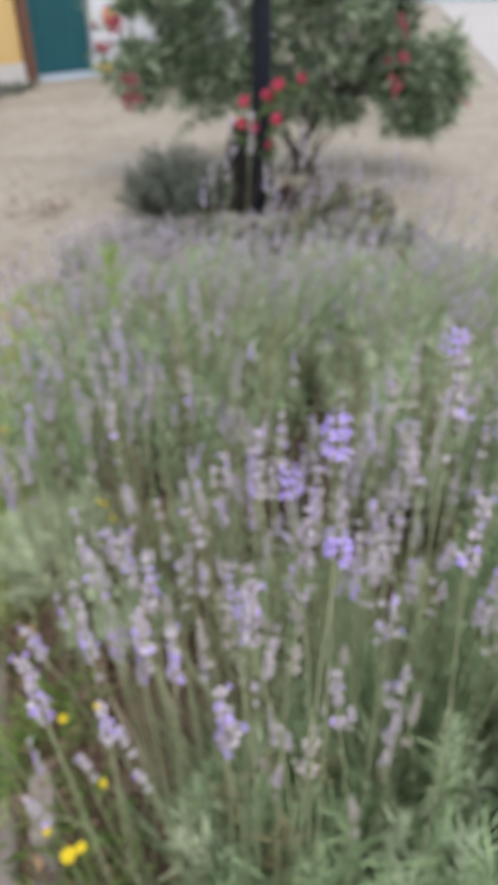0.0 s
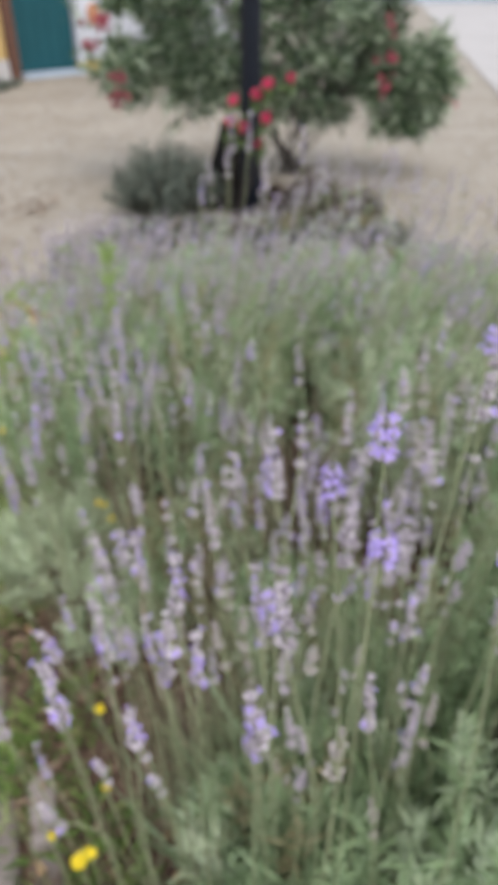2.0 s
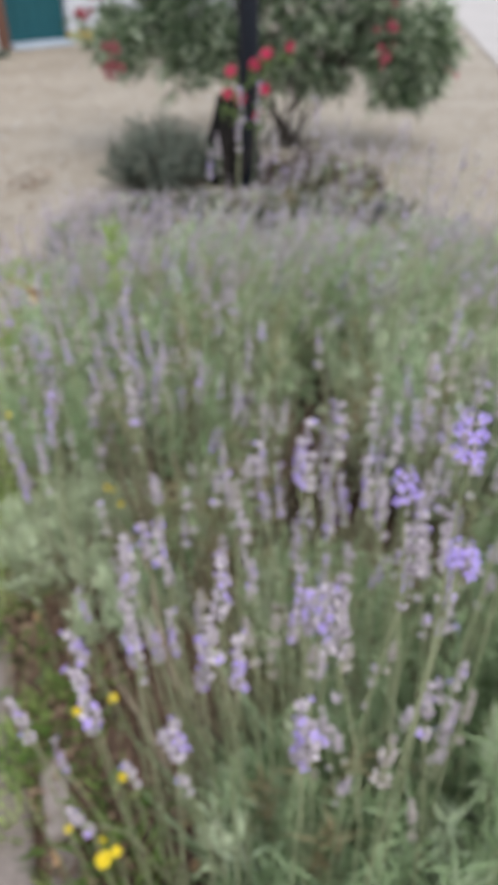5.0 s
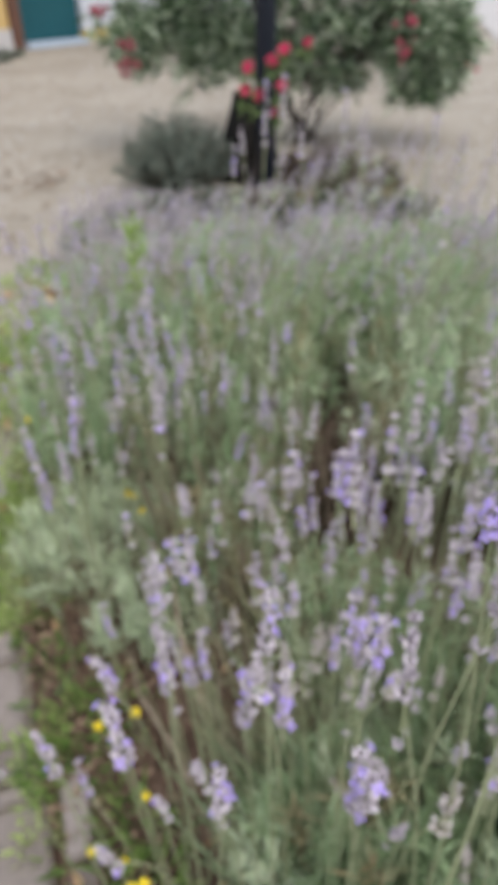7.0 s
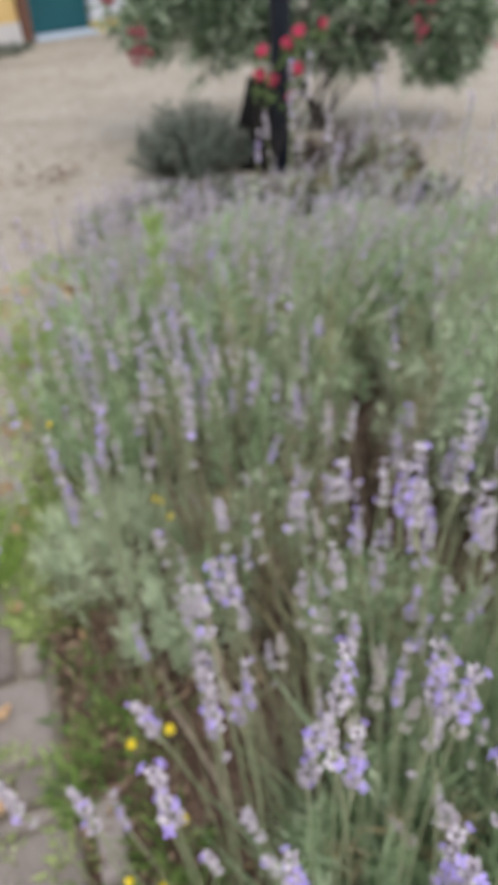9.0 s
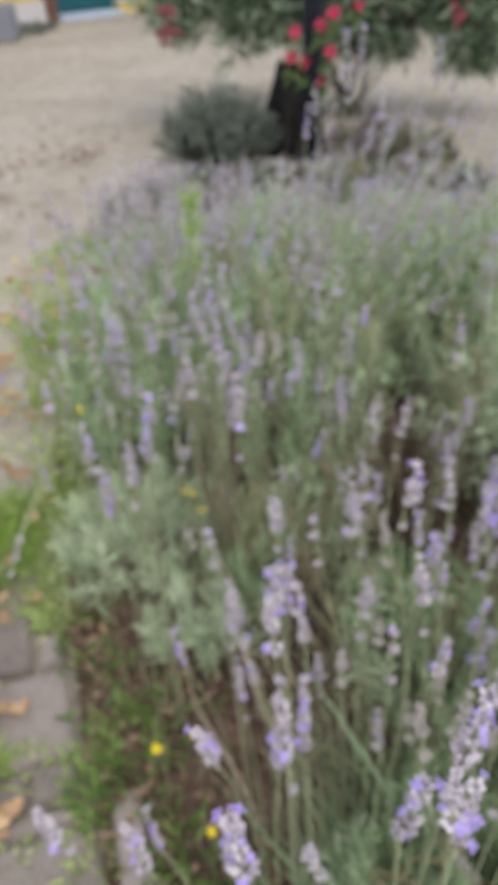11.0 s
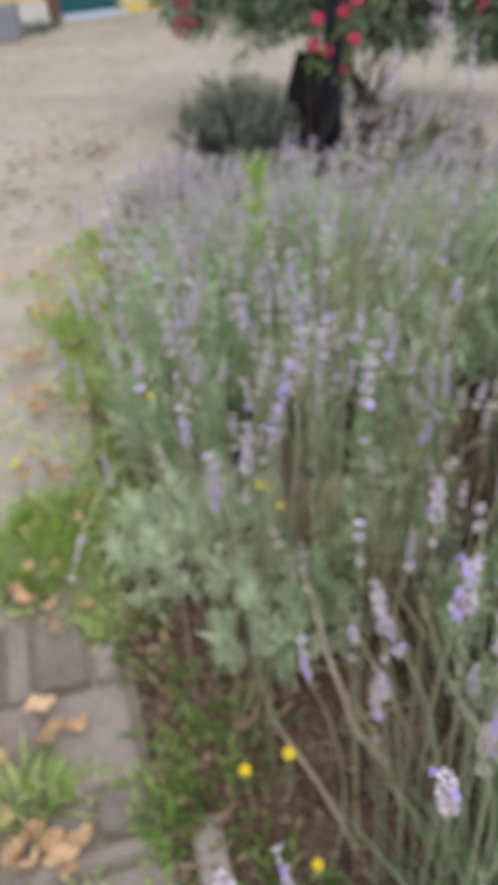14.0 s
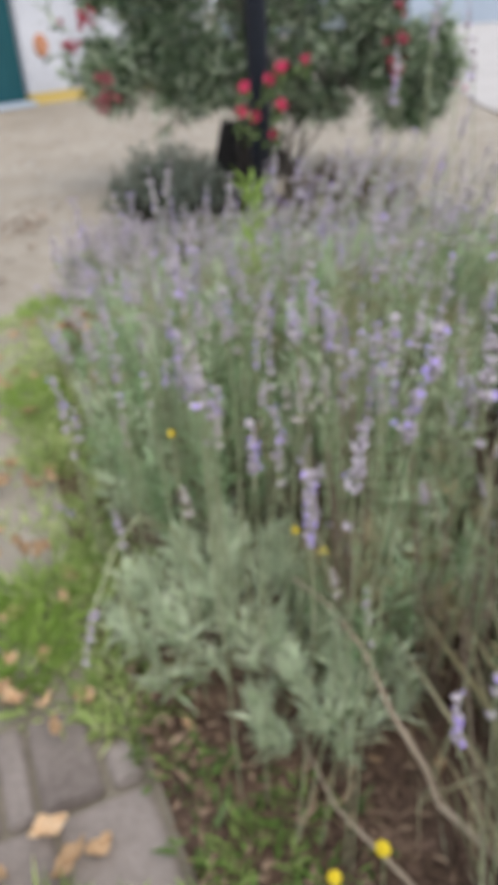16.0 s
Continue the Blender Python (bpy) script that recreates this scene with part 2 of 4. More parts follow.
# loose gravel on the sand
g = Soup()
for i in range(900):
    x, y = rng.uniform(-3.2, 2.6), rng.uniform(2.2, 10)
    if -1.3 < x < 1.3 and y < 4.6:
        continue
    r = rng.uniform(0.006, 0.02)
    p = np.array([x, y, -0.022])
    vs = [tuple(p + np.array(q) * r * rng.uniform(0.7, 1.2, 3)) for q in ((1, 0, 0), (0, 1, 0), (-1, 0, 0), (0, -1, 0), (0, 0, 0.8))]
    g.add(vs, [(0, 1, 4), (1, 2, 4), (2, 3, 4), (3, 0, 4)])
tagged(g.object("gravel", M_PLINTH), "loose pale gravel scattered on the sand", "gravel", kind="stuff")

g = Soup()
for i in range(520):
    cx, cy, sp = ((-1.55, 4.6, 0.35), (-1.25, 4.9, 0.3), (-1.9, 5.2, 0.5), (-1.6, 3.9, 0.35), (1.9, 4.6, 0.5), (-2.4, 7.5, 0.9))[i % 6]
    p = np.array([rng.normal(cx, sp), rng.normal(cy, sp * 0.6), -0.022])
    if -1.2 < p[0] < 1.2 and p[1] < 5.2:
        continue
    r = rng.uniform(0.008, 0.028)
    vs = [tuple(p + np.array(q) * r * rng.uniform(0.5, 1.3, 3)) for q in ((1, 0, 0), (0, 0.6, 0), (-1, 0, 0), (0, -0.6, 0), (0, 0, 0.35))]
    g.add(vs, [(0, 1, 4), (1, 2, 4), (2, 3, 4), (3, 0, 4)])
tagged(g.object("debris", M_LITTER), "dark twigs and crumbs scattered on the sand", "debris", kind="stuff")

# ---- the bed's soil ----


def left_edge(y):
    return float(np.interp(y, [-0.6, 0.2, 0.5, 0.71, 0.99, 1.19, 1.6, 2.2, 2.8, 3.4], [0.02, -0.24, -0.345, -0.44, -0.55, -0.61, -0.70, -0.84, -0.92, -0.92]))


bm = bmesh.new()
bmesh.ops.create_grid(bm, x_segments=60, y_segments=130, size=1)
for v in bm.verts:
    u, w = (v.co.x + 1) / 2, (v.co.y + 1) / 2
    y = -0.7 + 5.3 * w
    lft = left_edge(y) if y < 3.4 else float(np.interp(y, [3.4, 4.0, 4.4, 4.6], [-0.92, -0.90, -0.6, -0.2]))
    rgt = float(np.interp(y, [-0.7, 1, 2, 3, 3.6, 4, 4.4, 4.6], [0.9, 1.1, 1.15, 1.15, 1.05, 0.92, 0.7, 0.4]))
    x = lft - 0.05 + (rgt - lft + 0.05) * u
    edge = min(u, 1 - u, w, 1 - w)
    lump = noise.noise(Vector((x * 9, y * 9, 0))) * 0.010 + noise.noise(Vector((x * 30, y * 30, 5))) * 0.006
    v.co = (x, y, -0.035 + min(edge * 12, 1) * (0.035 + lump + 0.02 * min(edge * 4, 1)))
tagged(part("bed_soil", bm, M_SOIL), "bare brown soil of the lavender bed with litter", "soil", kind="structure")

# ---- lavender ----


def spike_soup(s, origin, axis, length, whorls, rad, bloom, faded=False, sides=6, cheap=False):
    """One flower spike: stacked whorls of calyxes with a few open blossoms."""
    axis = unit(np.asarray(axis, float))
    u = unit(np.cross(axis, [0.3, 0.9, 0.2]))
    w = np.cross(axis, u)
    for k in range(whorls):
        h = (k + rng.uniform(-0.4, 0.4) * (0 < k < whorls - 1)) / max(whorls - 1, 1)
        if k == 0 and whorls > 3 and rng.random() < 0.6:
            h = -rng.uniform(0.2, 0.5)
        c = np.asarray(origin) + axis * length * h + rng.normal(0, rad * 0.12, 3)
        fat = rad * (1.0 - 0.35 * max(h, 0)) * rng.uniform(0.55, 1.25)
        n = 4 if cheap else sides
        for j in range(n):
            a = 2 * math.pi * (j + 0.5 * (k % 2)) / n + rng.uniform(-0.3, 0.3)
            out = u * math.cos(a) + w * math.sin(a)
            d = unit(out * rng.uniform(0.5, 0.9) + axis * rng.uniform(0.7, 1.0))
            L = fat * rng.uniform(1.15, 1.6)
            t = fat * 0.36
            b = c + out * fat * 0.08
            q = unit(np.cross(d, axis))
            r = np.cross(d, q)
            m = b + d * L * 0.55
            e = b + d * L
            if cheap:
                s.add([tuple(b), tuple(m + q * t * 1.4), tuple(m - q * t * 0.7 + r * t * 1.2), tuple(m - q * t * 0.7 - r * t * 1.2), tuple(e)],
                      [(0, 2, 1), (0, 3, 2), (0, 1, 3), (1, 2, 4), (2, 3, 4), (3, 1, 4)], 1 if faded else 0)
            else:
                s.add([tuple(b), tuple(m + q * t), tuple(m + r * t), tuple(m - q * t), tuple(m - r * t), tuple(e)],
                      [(0, 2, 1), (0, 3, 2), (0, 4, 3), (0, 1, 4), (1, 2, 5), (2, 3, 5), (3, 4, 5), (4, 1, 5)], 1 if faded else 0)
            if rng.random() < bloom:
                p = fat * rng.uniform(0.36, 0.52)
                f = e + d * p * 0.2
                for z in range(4):
                    b2 = 2 * math.pi * z / 4 + 0.4
                    o = q * math.cos(b2) + r * math.sin(b2)
                    o2 = q * math.cos(b2 + 0.9) + r * math.sin(b2 + 0.9)
                    s.add([tuple(f), tuple(f + o * p + d * p * 0.25), tuple(f + (o + o2) * p * 0.75 + d * p * 0.1), tuple(f + o2 * p + d * p * 0.25)], [(0, 1, 2, 3)], 2)


SPIKES = []
for i in range(11):
    s = Soup()
    bloom = (0.0, 0.02, 0.045, 0.10, 0.0, 0.04, 0.17, 0.01, 0.07, 0.28, 1.0)[i]
    spike_soup(s, (0, 0, 0), (0, 0, 1), (0.034, 0.052, 0.044, 0.062, 0.046, 0.038, 0.056, 0.042, 0.066, 0.048)[i] if i < 10 else 0.018, (5, 8, 6, 8, 7, 5, 7, 6, 8, 7)[i] if i < 10 else 3, rng.uniform(0.0060, 0.0082), bloom, faded=(i in (0, 4)))
    s.tube([(0, 0, -0.02), (0, 0, 0.03)], [0.0012, 0.001], 3, 3)
    me = bpy.data.meshes.new("flower_spike")
    me.from_pydata(s.v, [], s.f)
    for m in (M_CALYX, M_FADED, M_BLOSSOM, M_STALK):
        me.materials.append(m)
    me.polygons.foreach_set("material_index", np.asarray(s.s, dtype=np.int32))
    me.update()
    SPIKES.append(me)


def lavender(x, y, r, leaf_top, tip, n_spikes, near=False, silver=0.3, lean=(0.0, 0.0), shoots=140, leaves=58, bare=0.35, label="", tall=(), leaf_r=None, off=(0, 0), withered=False, dry=0.07, fresh=False, plume=False, dark=False):
    """One bush: woody shoots that fan out of the soil, narrow leaves on their upper part, stalks with spikes above."""
    bush = thing("lavender_bush", x, y, 0, label or "grey-green lavender bush with fading purple flower spikes in soil", "lavender", "lavender bushes in the bed")
    n = shoots
    a = rng.uniform(0, 2 * math.pi, n)
    q = np.sqrt(rng.uniform(0, 1, n))
    dome = np.sqrt(np.maximum(1 - (q * 0.93) ** 2, 0.05))
    r, r_spikes = leaf_r or r, r
    end = np.stack([off[0] + np.cos(a) * q * r, off[1] + np.sin(a) * q * r, leaf_top * (0.30 + 0.70 * dome) * rng.uniform(0.72, 1.05, n)], 1)
    if plume:
        # arching shoots that reach out over the soil on all sides
        end[:, 2] = leaf_top * (0.22 + 0.78 * np.sqrt(np.maximum(1 - q ** 2.5, 0))) * rng.uniform(0.7, 1.08, n)
    root = np.stack([off[0] + np.cos(a) * q * r * 0.25, off[1] + np.sin(a) * q * r * 0.25, np.zeros(n)], 1)
    mid = (root + end) / 2 + np.stack([np.cos(a) * q * r * 0.22, np.sin(a) * q * r * 0.22, -0.03 * np.ones(n)], 1) + rng.normal(0, 0.012, (n, 3))
    wood = Soup()
    for i in range(0, n, 2):
        wood.tube([root[i] - [0, 0, 0.02], mid[i], end[i] * 0.95 + mid[i] * 0.05], [0.0030, 0.0018, 0.0008] if plume else [0.0045, 0.003, 0.0012], 3)
    tagged(wood.object("woody_stems", M_WOOD, bush, "brown woody stems"), kind="stuff")
    # leaves in tufts along the upper shoot
    t = bare + (1 - bare) * rng.uniform(0, 1, (n, leaves)) ** 0.6
    i3 = lambda arr: arr[:, None, :]
    tt = t[:, :, None]
    base = i3(root) * (1 - tt) ** 2 + 2 * i3(mid) * tt * (1 - tt) + i3(end) * tt ** 2
    tang = unit(2 * (1 - tt) * i3(mid - root) + 2 * tt * i3(end - mid))
    if plume:
        base[:, :, 2] = np.maximum(base[:, :, 2] - 0.03 * (tt[:, :, 0] - bare), 0.02)
    way = unit(tang * (1.15 if plume else 0.8) + rng.normal(0, 0.46 if plume else 0.52, base.shape) + np.array([0, 0, 0.12]))
    base = base.reshape(-1, 3)
    way = way.reshape(-1, 3)
    side = side_of(way, 1.6)
    leaf = Soup()
    kinds = np.where(rng.random(n) < dry, 2, np.where(rng.random(n) < silver, 1, 0))
    kinds = np.repeat(kinds, leaves)
    for slot in (0, 1, 2):
        k = kinds == slot
        if k.any():
            leaf.blades(base[k], way[k], side[k], rng.uniform(0.026, 0.058, k.sum()) * (1.2 if plume else 1), rng.uniform(0.0034, 0.0058, k.sum()) * (0.82 if near else 1), 0.08, slot)
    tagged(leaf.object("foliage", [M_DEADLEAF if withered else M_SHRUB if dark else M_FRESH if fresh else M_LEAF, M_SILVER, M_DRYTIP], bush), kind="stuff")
    # stalks and spikes
    r = r_spikes
    stalks = Soup()
    far = Soup()
    for i in range(n_spikes + len(tall)):
        aa = rng.uniform(0, 2 * math.pi)
        qq = math.sqrt(rng.uniform(0, 1))
        b = np.array([math.cos(aa) * qq * r * 0.92, math.sin(aa) * qq * r * 0.92, leaf_top * rng.uniform(0.25, 0.6)])
        top = tip * (rng.uniform(0.76, 1.03) if near else rng.uniform(0.6, 1.08)) * (1 - 0.16 * qq * qq)
        e = np.array([math.cos(aa) * qq * r * 1.12 + lean[0] * top + rng.normal(0, 0.025), math.sin(aa) * qq * r * 1.1 + lean[1] * top + rng.normal(0, 0.025), top])
        kind = int(rng.integers(0, 10))
        if i >= n_spikes:
            px, py, pz, kind = tall[i - n_spikes]
            e = np.array([px - x, py - y, pz + 0.02])
            b = np.array([e[0] * 0.84, e[1] * 0.84, leaf_top * 0.12])
        mm = (b + e) / 2 + np.array([(b - e)[0] * 0.14, (b - e)[1] * 0.14, 0.02]) + rng.normal(0, 0.018 if near else 0.008, 3)
        ax = unit(e - mm * 0.8 - b * 0.2 + rng.normal(0, 0.02, 3))
        neck = e - ax * 0.05
        if near and i < n_spikes and clear_of_path(x + e[0], y + e[1], e[2]):
            continue
        steps = 6 if near else 4
        ctrl = mm * 2 - (b + neck) / 2
        line = [b * (1 - u) ** 2 + 2 * ctrl * u * (1 - u) + neck * u * u for u in (k / steps for k in range(steps + 1))]
        thin = [(0.0014 if near else 0.0013) - 0.0005 * k / steps for k in range(steps + 1)]
        if near:
            one = Soup()
            one.tube(line, thin, 3)
            stalk = one.object("flower_stalk", M_STALK, bush)
            sp = new("flower_spike", SPIKES[kind])
            sp.parent = stalk
            sp.matrix_basis = Matrix.Translation(neck) @ Vector(ax).to_track_quat("Z", "Y").to_matrix().to_4x4() @ Matrix.Rotation(rng.uniform(0, 6.28), 4, "Z") @ Matrix.Diagonal((*[rng.uniform(0.8, 1.15)] * 2, rng.uniform(0.7, 1.25), 1))
        else:
            stalks.tube(line, thin, 3)
            spike_soup(far, neck, ax, rng.uniform(0.055, 0.095), 6, rng.uniform(0.0088, 0.0118), 0.05, faded=rng.random() < 0.2, cheap=True)
    if not near:
        tagged(stalks.object("flower_stalks", M_STALK, bush), kind="stuff")
        tagged(far.object("flower_spikes", [M_CALYX, M_FADED, M_BLOSSOM], bush), kind="stuff")
    return bush


def clear_of_path(x, y, z):
    """Nothing grows within a hand's width of where the camera is carried."""
    for k in range(9):
        u = k / 8
        p = (-0.46 * u, 0.40 * u * (0.4 + 0.6 * u), 1.31 - 0.30 * u * u)
        if (x - p[0]) ** 2 + (y - p[1]) ** 2 + (z - p[2]) ** 2 < 0.20 ** 2:
            return True
    return False


# x, y, radius, foliage top, spike tips, spikes, near, share of silvery shoots, lean; tall: single spikes that stand out, with their kind
lavender(0.0, 0.58, 0.21, 0.46, 0.90, 46, True, 0.15, (-0.02, 0), leaf_r=0.19, off=(0.05, -0.06), bare=0.35, shoots=160, fresh=True, tall=(
    (0.018, 0.334, 1.080, 10), (0.042, 0.317, 1.117, 10), (0.043, 0.305, 1.058, 10), (0.03, 0.33, 1.02, 1), (0.13, 0.42, 1.125, 10), (0.129, 0.325, 1.029, 6), (0.14, 0.44, 1.06, 8),
    (-0.194, 0.396, 0.800, 6), (-0.080, 0.394, 0.921, 9), (-0.092, 0.385, 0.90, 2), (-0.096, 0.406, 0.823, 6), (-0.070, 0.40, 0.833, 3),
    (-0.114, 0.331, 0.853, 9), (-0.022, 0.426, 0.881, 9), (-0.008, 0.444, 0.853, 6), (-0.004, 0.411, 0.885, 9), (-0.005, 0.346, 0.93, 8), (-0.023, 0.321, 0.849, 6)))
lavender(0.03, 0.55, 0.10, 0.36, 0.82, 6, True, 0.15, (0.0, 0), leaf_r=0.08, shoots=40, bare=0.5, tall=(
    (-0.028, 0.336, 0.826, 3), (0.054, 0.330, 0.880, 2), (0.043, 0.346, 0.799, 0), (-0.167, 0.478, 0.783, 8), (-0.169, 0.485, 0.753, 6), (-0.152, 0.520, 0.715, 9),
    (-0.267, 0.429, 0.733, 2), (-0.345, 0.465, 0.677, 8), (-0.271, 0.443, 0.710, 5), (-0.200, 0.417, 0.756, 9), (0.001, 0.598, 0.877, 3), (0.024, 0.560, 0.949, 2), (-0.315, 0.599, 0.409, 3)))
lavender(-0.03, 0.74, 0.13, 0.30, 0.76, 16, True, 0.3, (-0.05, 0.02), leaf_r=0.07, off=(0.10, 0.0), shoots=40, bare=0.5, tall=(
    (-0.286, 0.736, 0.533, 3), (-0.203, 0.735, 0.497, 2), (-0.241, 0.740, 0.713, 5), (-0.172, 0.641, 0.744, 9), (-0.161, 0.677, 0.693, 6), (-0.15, 0.62, 0.72, 3),
    (-0.171, 0.756, 0.725, 8), (-0.229, 0.783, 0.515, 5), (-0.213, 0.714, 0.492, 8), (-0.150, 0.895, 0.533, 2), (-0.039, 0.735, 0.787, 3), (-0.090, 0.740, 0.745, 2), (-0.05, 0.70, 0.80, 5)))
lavender(0.31, 0.40, 0.24, 0.66, 0.82, 3, True, 0.3, (0.0, 0.02), leaves=80, fresh=True)
lavender(0.29, 0.72, 0.24, 0.60, 0.98, 120, True, 0.1, (0.05, 0), shoots=96, leaves=70, fresh=True)
lavender(0.52, 0.44, 0.28, 0.68, 0.88, 10, True, 0.7, (0.03, 0), leaves=80)
lavender(0.10, 0.27, 0.24, 0.62, 0.80, 6, True, 0.15, (0.0, 0.02), leaves=80, fresh=True)
lavender(0.60, 0.95, 0.26, 0.66, 0.95, 90, True, 0.2, (0.05, 0))
edge_bush = lavender(-0.43, 1.34, 0.20, 0.255, 0.72, 40, True, 1.0, (-0.01, 0), leaf_r=0.205, off=(-0.015, 0.0), bare=0.47, shoots=98, leaves=38, dry=0.0, plume=True, tall=(
    (-0.305, 0.823, 0.768, 6), (-0.297, 0.814, 0.821, 9), (-0.374, 0.871, 0.659, 3), (-0.376, 0.868, 0.64, 9), (-0.336, 0.860, 0.690, 8), (-0.275, 0.975, 0.754, 2), (-0.412, 0.952, 0.668, 3),
    (-0.456, 0.969, 0.739, 2), (-0.586, 1.214, 0.406, 2), (-0.474, 1.243, 0.742, 6), (-0.413, 1.173, 0.714, 3), (-0.347, 1.125, 0.729, 9)))
# one stalk has bent over and hangs beside the paving
one = Soup()
one.tube([(-0.02, -0.02, 0.12), (-0.08, -0.09, 0.36), (-0.125, -0.14, 0.425), (-0.16, -0.155, 0.39), (-0.195, -0.20, 0.325)], [0.0028, 0.0026, 0.0024, 0.0022, 0.0018], 5)
bent = one.object("flower_stalk", M_STALK, edge_bush, "pale bent flower stalk")
sp = new("flower_spike", SPIKES[3])
sp.parent = bent
sp.matrix_basis = Matrix.Translation((-0.195, -0.20, 0.325)) @ Vector((-0.02, -0.045, -0.06)).to_track_quat("Z", "Y").to_matrix().to_4x4() @ Matrix.Scale(1.1, 4)
lavender(-0.285, 1.145, 0.09, 0.20, 0.46, 3, True, 1.0, (-0.02, -0.05), leaf_r=0.14, bare=0.45, dry=0.0, shoots=40, leaves=38, plume=True)
lavender(-0.19, 1.24, 0.17, 0.31, 0.74, 40, True, 0.35, (0.0, 0), leaf_r=0.13, bare=0.45, shoots=64, leaves=40, dry=0.3, tall=(
    (-0.297, 1.282, 0.676, 3), (-0.240, 1.159, 0.777, 6), (-0.310, 1.316, 0.652, 2), (-0.244, 1.080, 0.727, 5), (-0.212, 0.910, 0.740, 8), (-0.278, 1.360, 0.678, 3), (-0.065, 1.260, 0.766, 2)))
lavender(-0.07, 1.32, 0.12, 0.37, 0.62, 8, True, 0.45, (0.02, 0), leaf_r=0.13, bare=0.4, shoots=60, leaves=44, dry=0.12)
lavender(0.07, 1.01, 0.15, 0.38, 0.74, 18, True, 0.45, (0.06, 0), leaf_r=0.15, bare=0.4, shoots=64, leaves=38, dry=0.12, tall=((-0.021, 1.070, 0.650, 0), (0.059, 1.007, 0.792, 2), (0.166, 0.997, 0.98, 2)))
lavender(0.40, 1.50, 0.25, 0.62, 0.86, 95, True, 0.75, (0.16, 0), dry=0.12, tall=((0.10, 1.50, 1.0, 3), (0.16, 1.65, 0.92, 2), (0.03, 1.62, 0.92, 8), (0.36, 1.62, 0.92, 1), (0.27, 1.52, 0.98, 5), (0.22, 1.58, 0.94, 2), (0.30, 1.66, 0.90, 7), (0.14, 1.56, 0.96, 1)))
# a dead bush; its dark leaf colour stands in for shade deep in the hollow
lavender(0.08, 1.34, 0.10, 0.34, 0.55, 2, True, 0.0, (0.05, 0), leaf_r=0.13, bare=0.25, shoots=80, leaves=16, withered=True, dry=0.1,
         label="dead lavender bush of bare twigs, coloured dark for the shade inside the hollow")
lavender(0.72, 1.36, 0.27, 0.60, 0.76, 80, True, 0.5, (0.12, 0))
lavender(-0.47, 1.70, 0.23, 0.55, 0.76, 84, True, 0.25, (0.0, 0), tall=((-0.69, 1.58, 0.55, 3), (-0.62, 1.60, 0.54, 1), (-0.66, 1.62, 0.42, 5), (-0.73, 1.52, 0.22, 2), (-0.71, 1.75, 0.44, 7)))
lavender(-0.12, 1.66, 0.26, 0.62, 0.83, 100, True, 0.5, (0.14, 0), dry=0.14, tall=((-0.05, 1.45, 1.0, 2), (-0.104, 1.581, 0.904, 3), (-0.09, 1.63, 0.93, 8), (0.0, 1.72, 0.98, 3), (-0.04, 1.60, 1.0, 6), (-0.27, 1.74, 0.78, 2), (-0.151, 1.693, 0.80, 7)))
lavender(0.46, 1.88, 0.28, 0.58, 0.76, 100, True, 0.5, (0.22, 0), tall=((0.42, 1.86, 0.86, 2), (0.34, 1.78, 0.90, 3), (0.55, 1.90, 0.83, 5), (0.62, 1.88, 0.80, 1), (0.48, 1.78, 0.86, 8)))
lavender(0.82, 1.80, 0.25, 0.46, 0.58, 60, True, 0.2, (0.12, 0))
lavender(-0.30, 2.06, 0.27, 0.54, 0.68, 90, True, 0.3, (0.10, 0))


def right_edge(y):
    return float(np.interp(y, [2.0, 2.5, 3.0, 3.5, 4.0, 4.2], [1.02, 1.0, 0.98, 0.94, 0.80, 0.66]))


# towards the post the bushes grow lower and lower
for y in (2.12, 2.62, 3.12, 3.62, 4.06):
    x0, x1 = left_edge(y) + 0.30, right_edge(y) - 0.22
    k = round((x1 - x0) / 0.40)
    for i in range(k + 1):
        x = x0 + (x1 - x0) * i / k + rng.normal(0, 0.02)
        yy = y + 0.06 * i / k + rng.normal(0, 0.03)
        leafy = float(np.interp(yy, [2.1, 2.6, 3.1, 3.6, 4.1], [0.54, 0.40, 0.25, 0.13, 0.09]))
        tip = float(np.interp(yy, [2.1, 2.6, 3.1, 3.6, 4.1], [0.64, 0.47, 0.30, 0.17, 0.10]))
        if x < -0.5:
            leafy, tip = leafy * 0.72, tip * 0.86
        if yy > 3.3 and x > 0.15:
            leafy, tip = 0.24, float(np.interp(x, [0.15, 0.3, 0.6, 0.8], [0.38, 0.46, 0.44, 0.32]))
        if x > 0.7:
            tip = tip * 0.82
        elif -0.35 < x < 0.2 and yy > 2.4:
            tip = tip * 0.88
        lavender(x, yy, 0.28 if y < 3 else 0.25, leafy, tip, int(np.interp(yy, [2, 2.6, 4.1], [66, 60, 34])), False, 0.2, (float(np.interp(x, [-0.6, -0.2, 0.2, 0.7], [0.02, 0.16, 0.26, 0.28])) * min(1, tip * 1.8), 0),
                 shoots=140 if yy < 3.4 else 70, leaves=52, withered=yy > 3.9 and x > 0.05, dry=0.12, dark=yy > 3.4)
lavender(-0.74, 3.45, 0.20, 0.15, 0.28, 110, False, 0.3, (0.05, 0), shoots=110, leaves=46, dark=True)

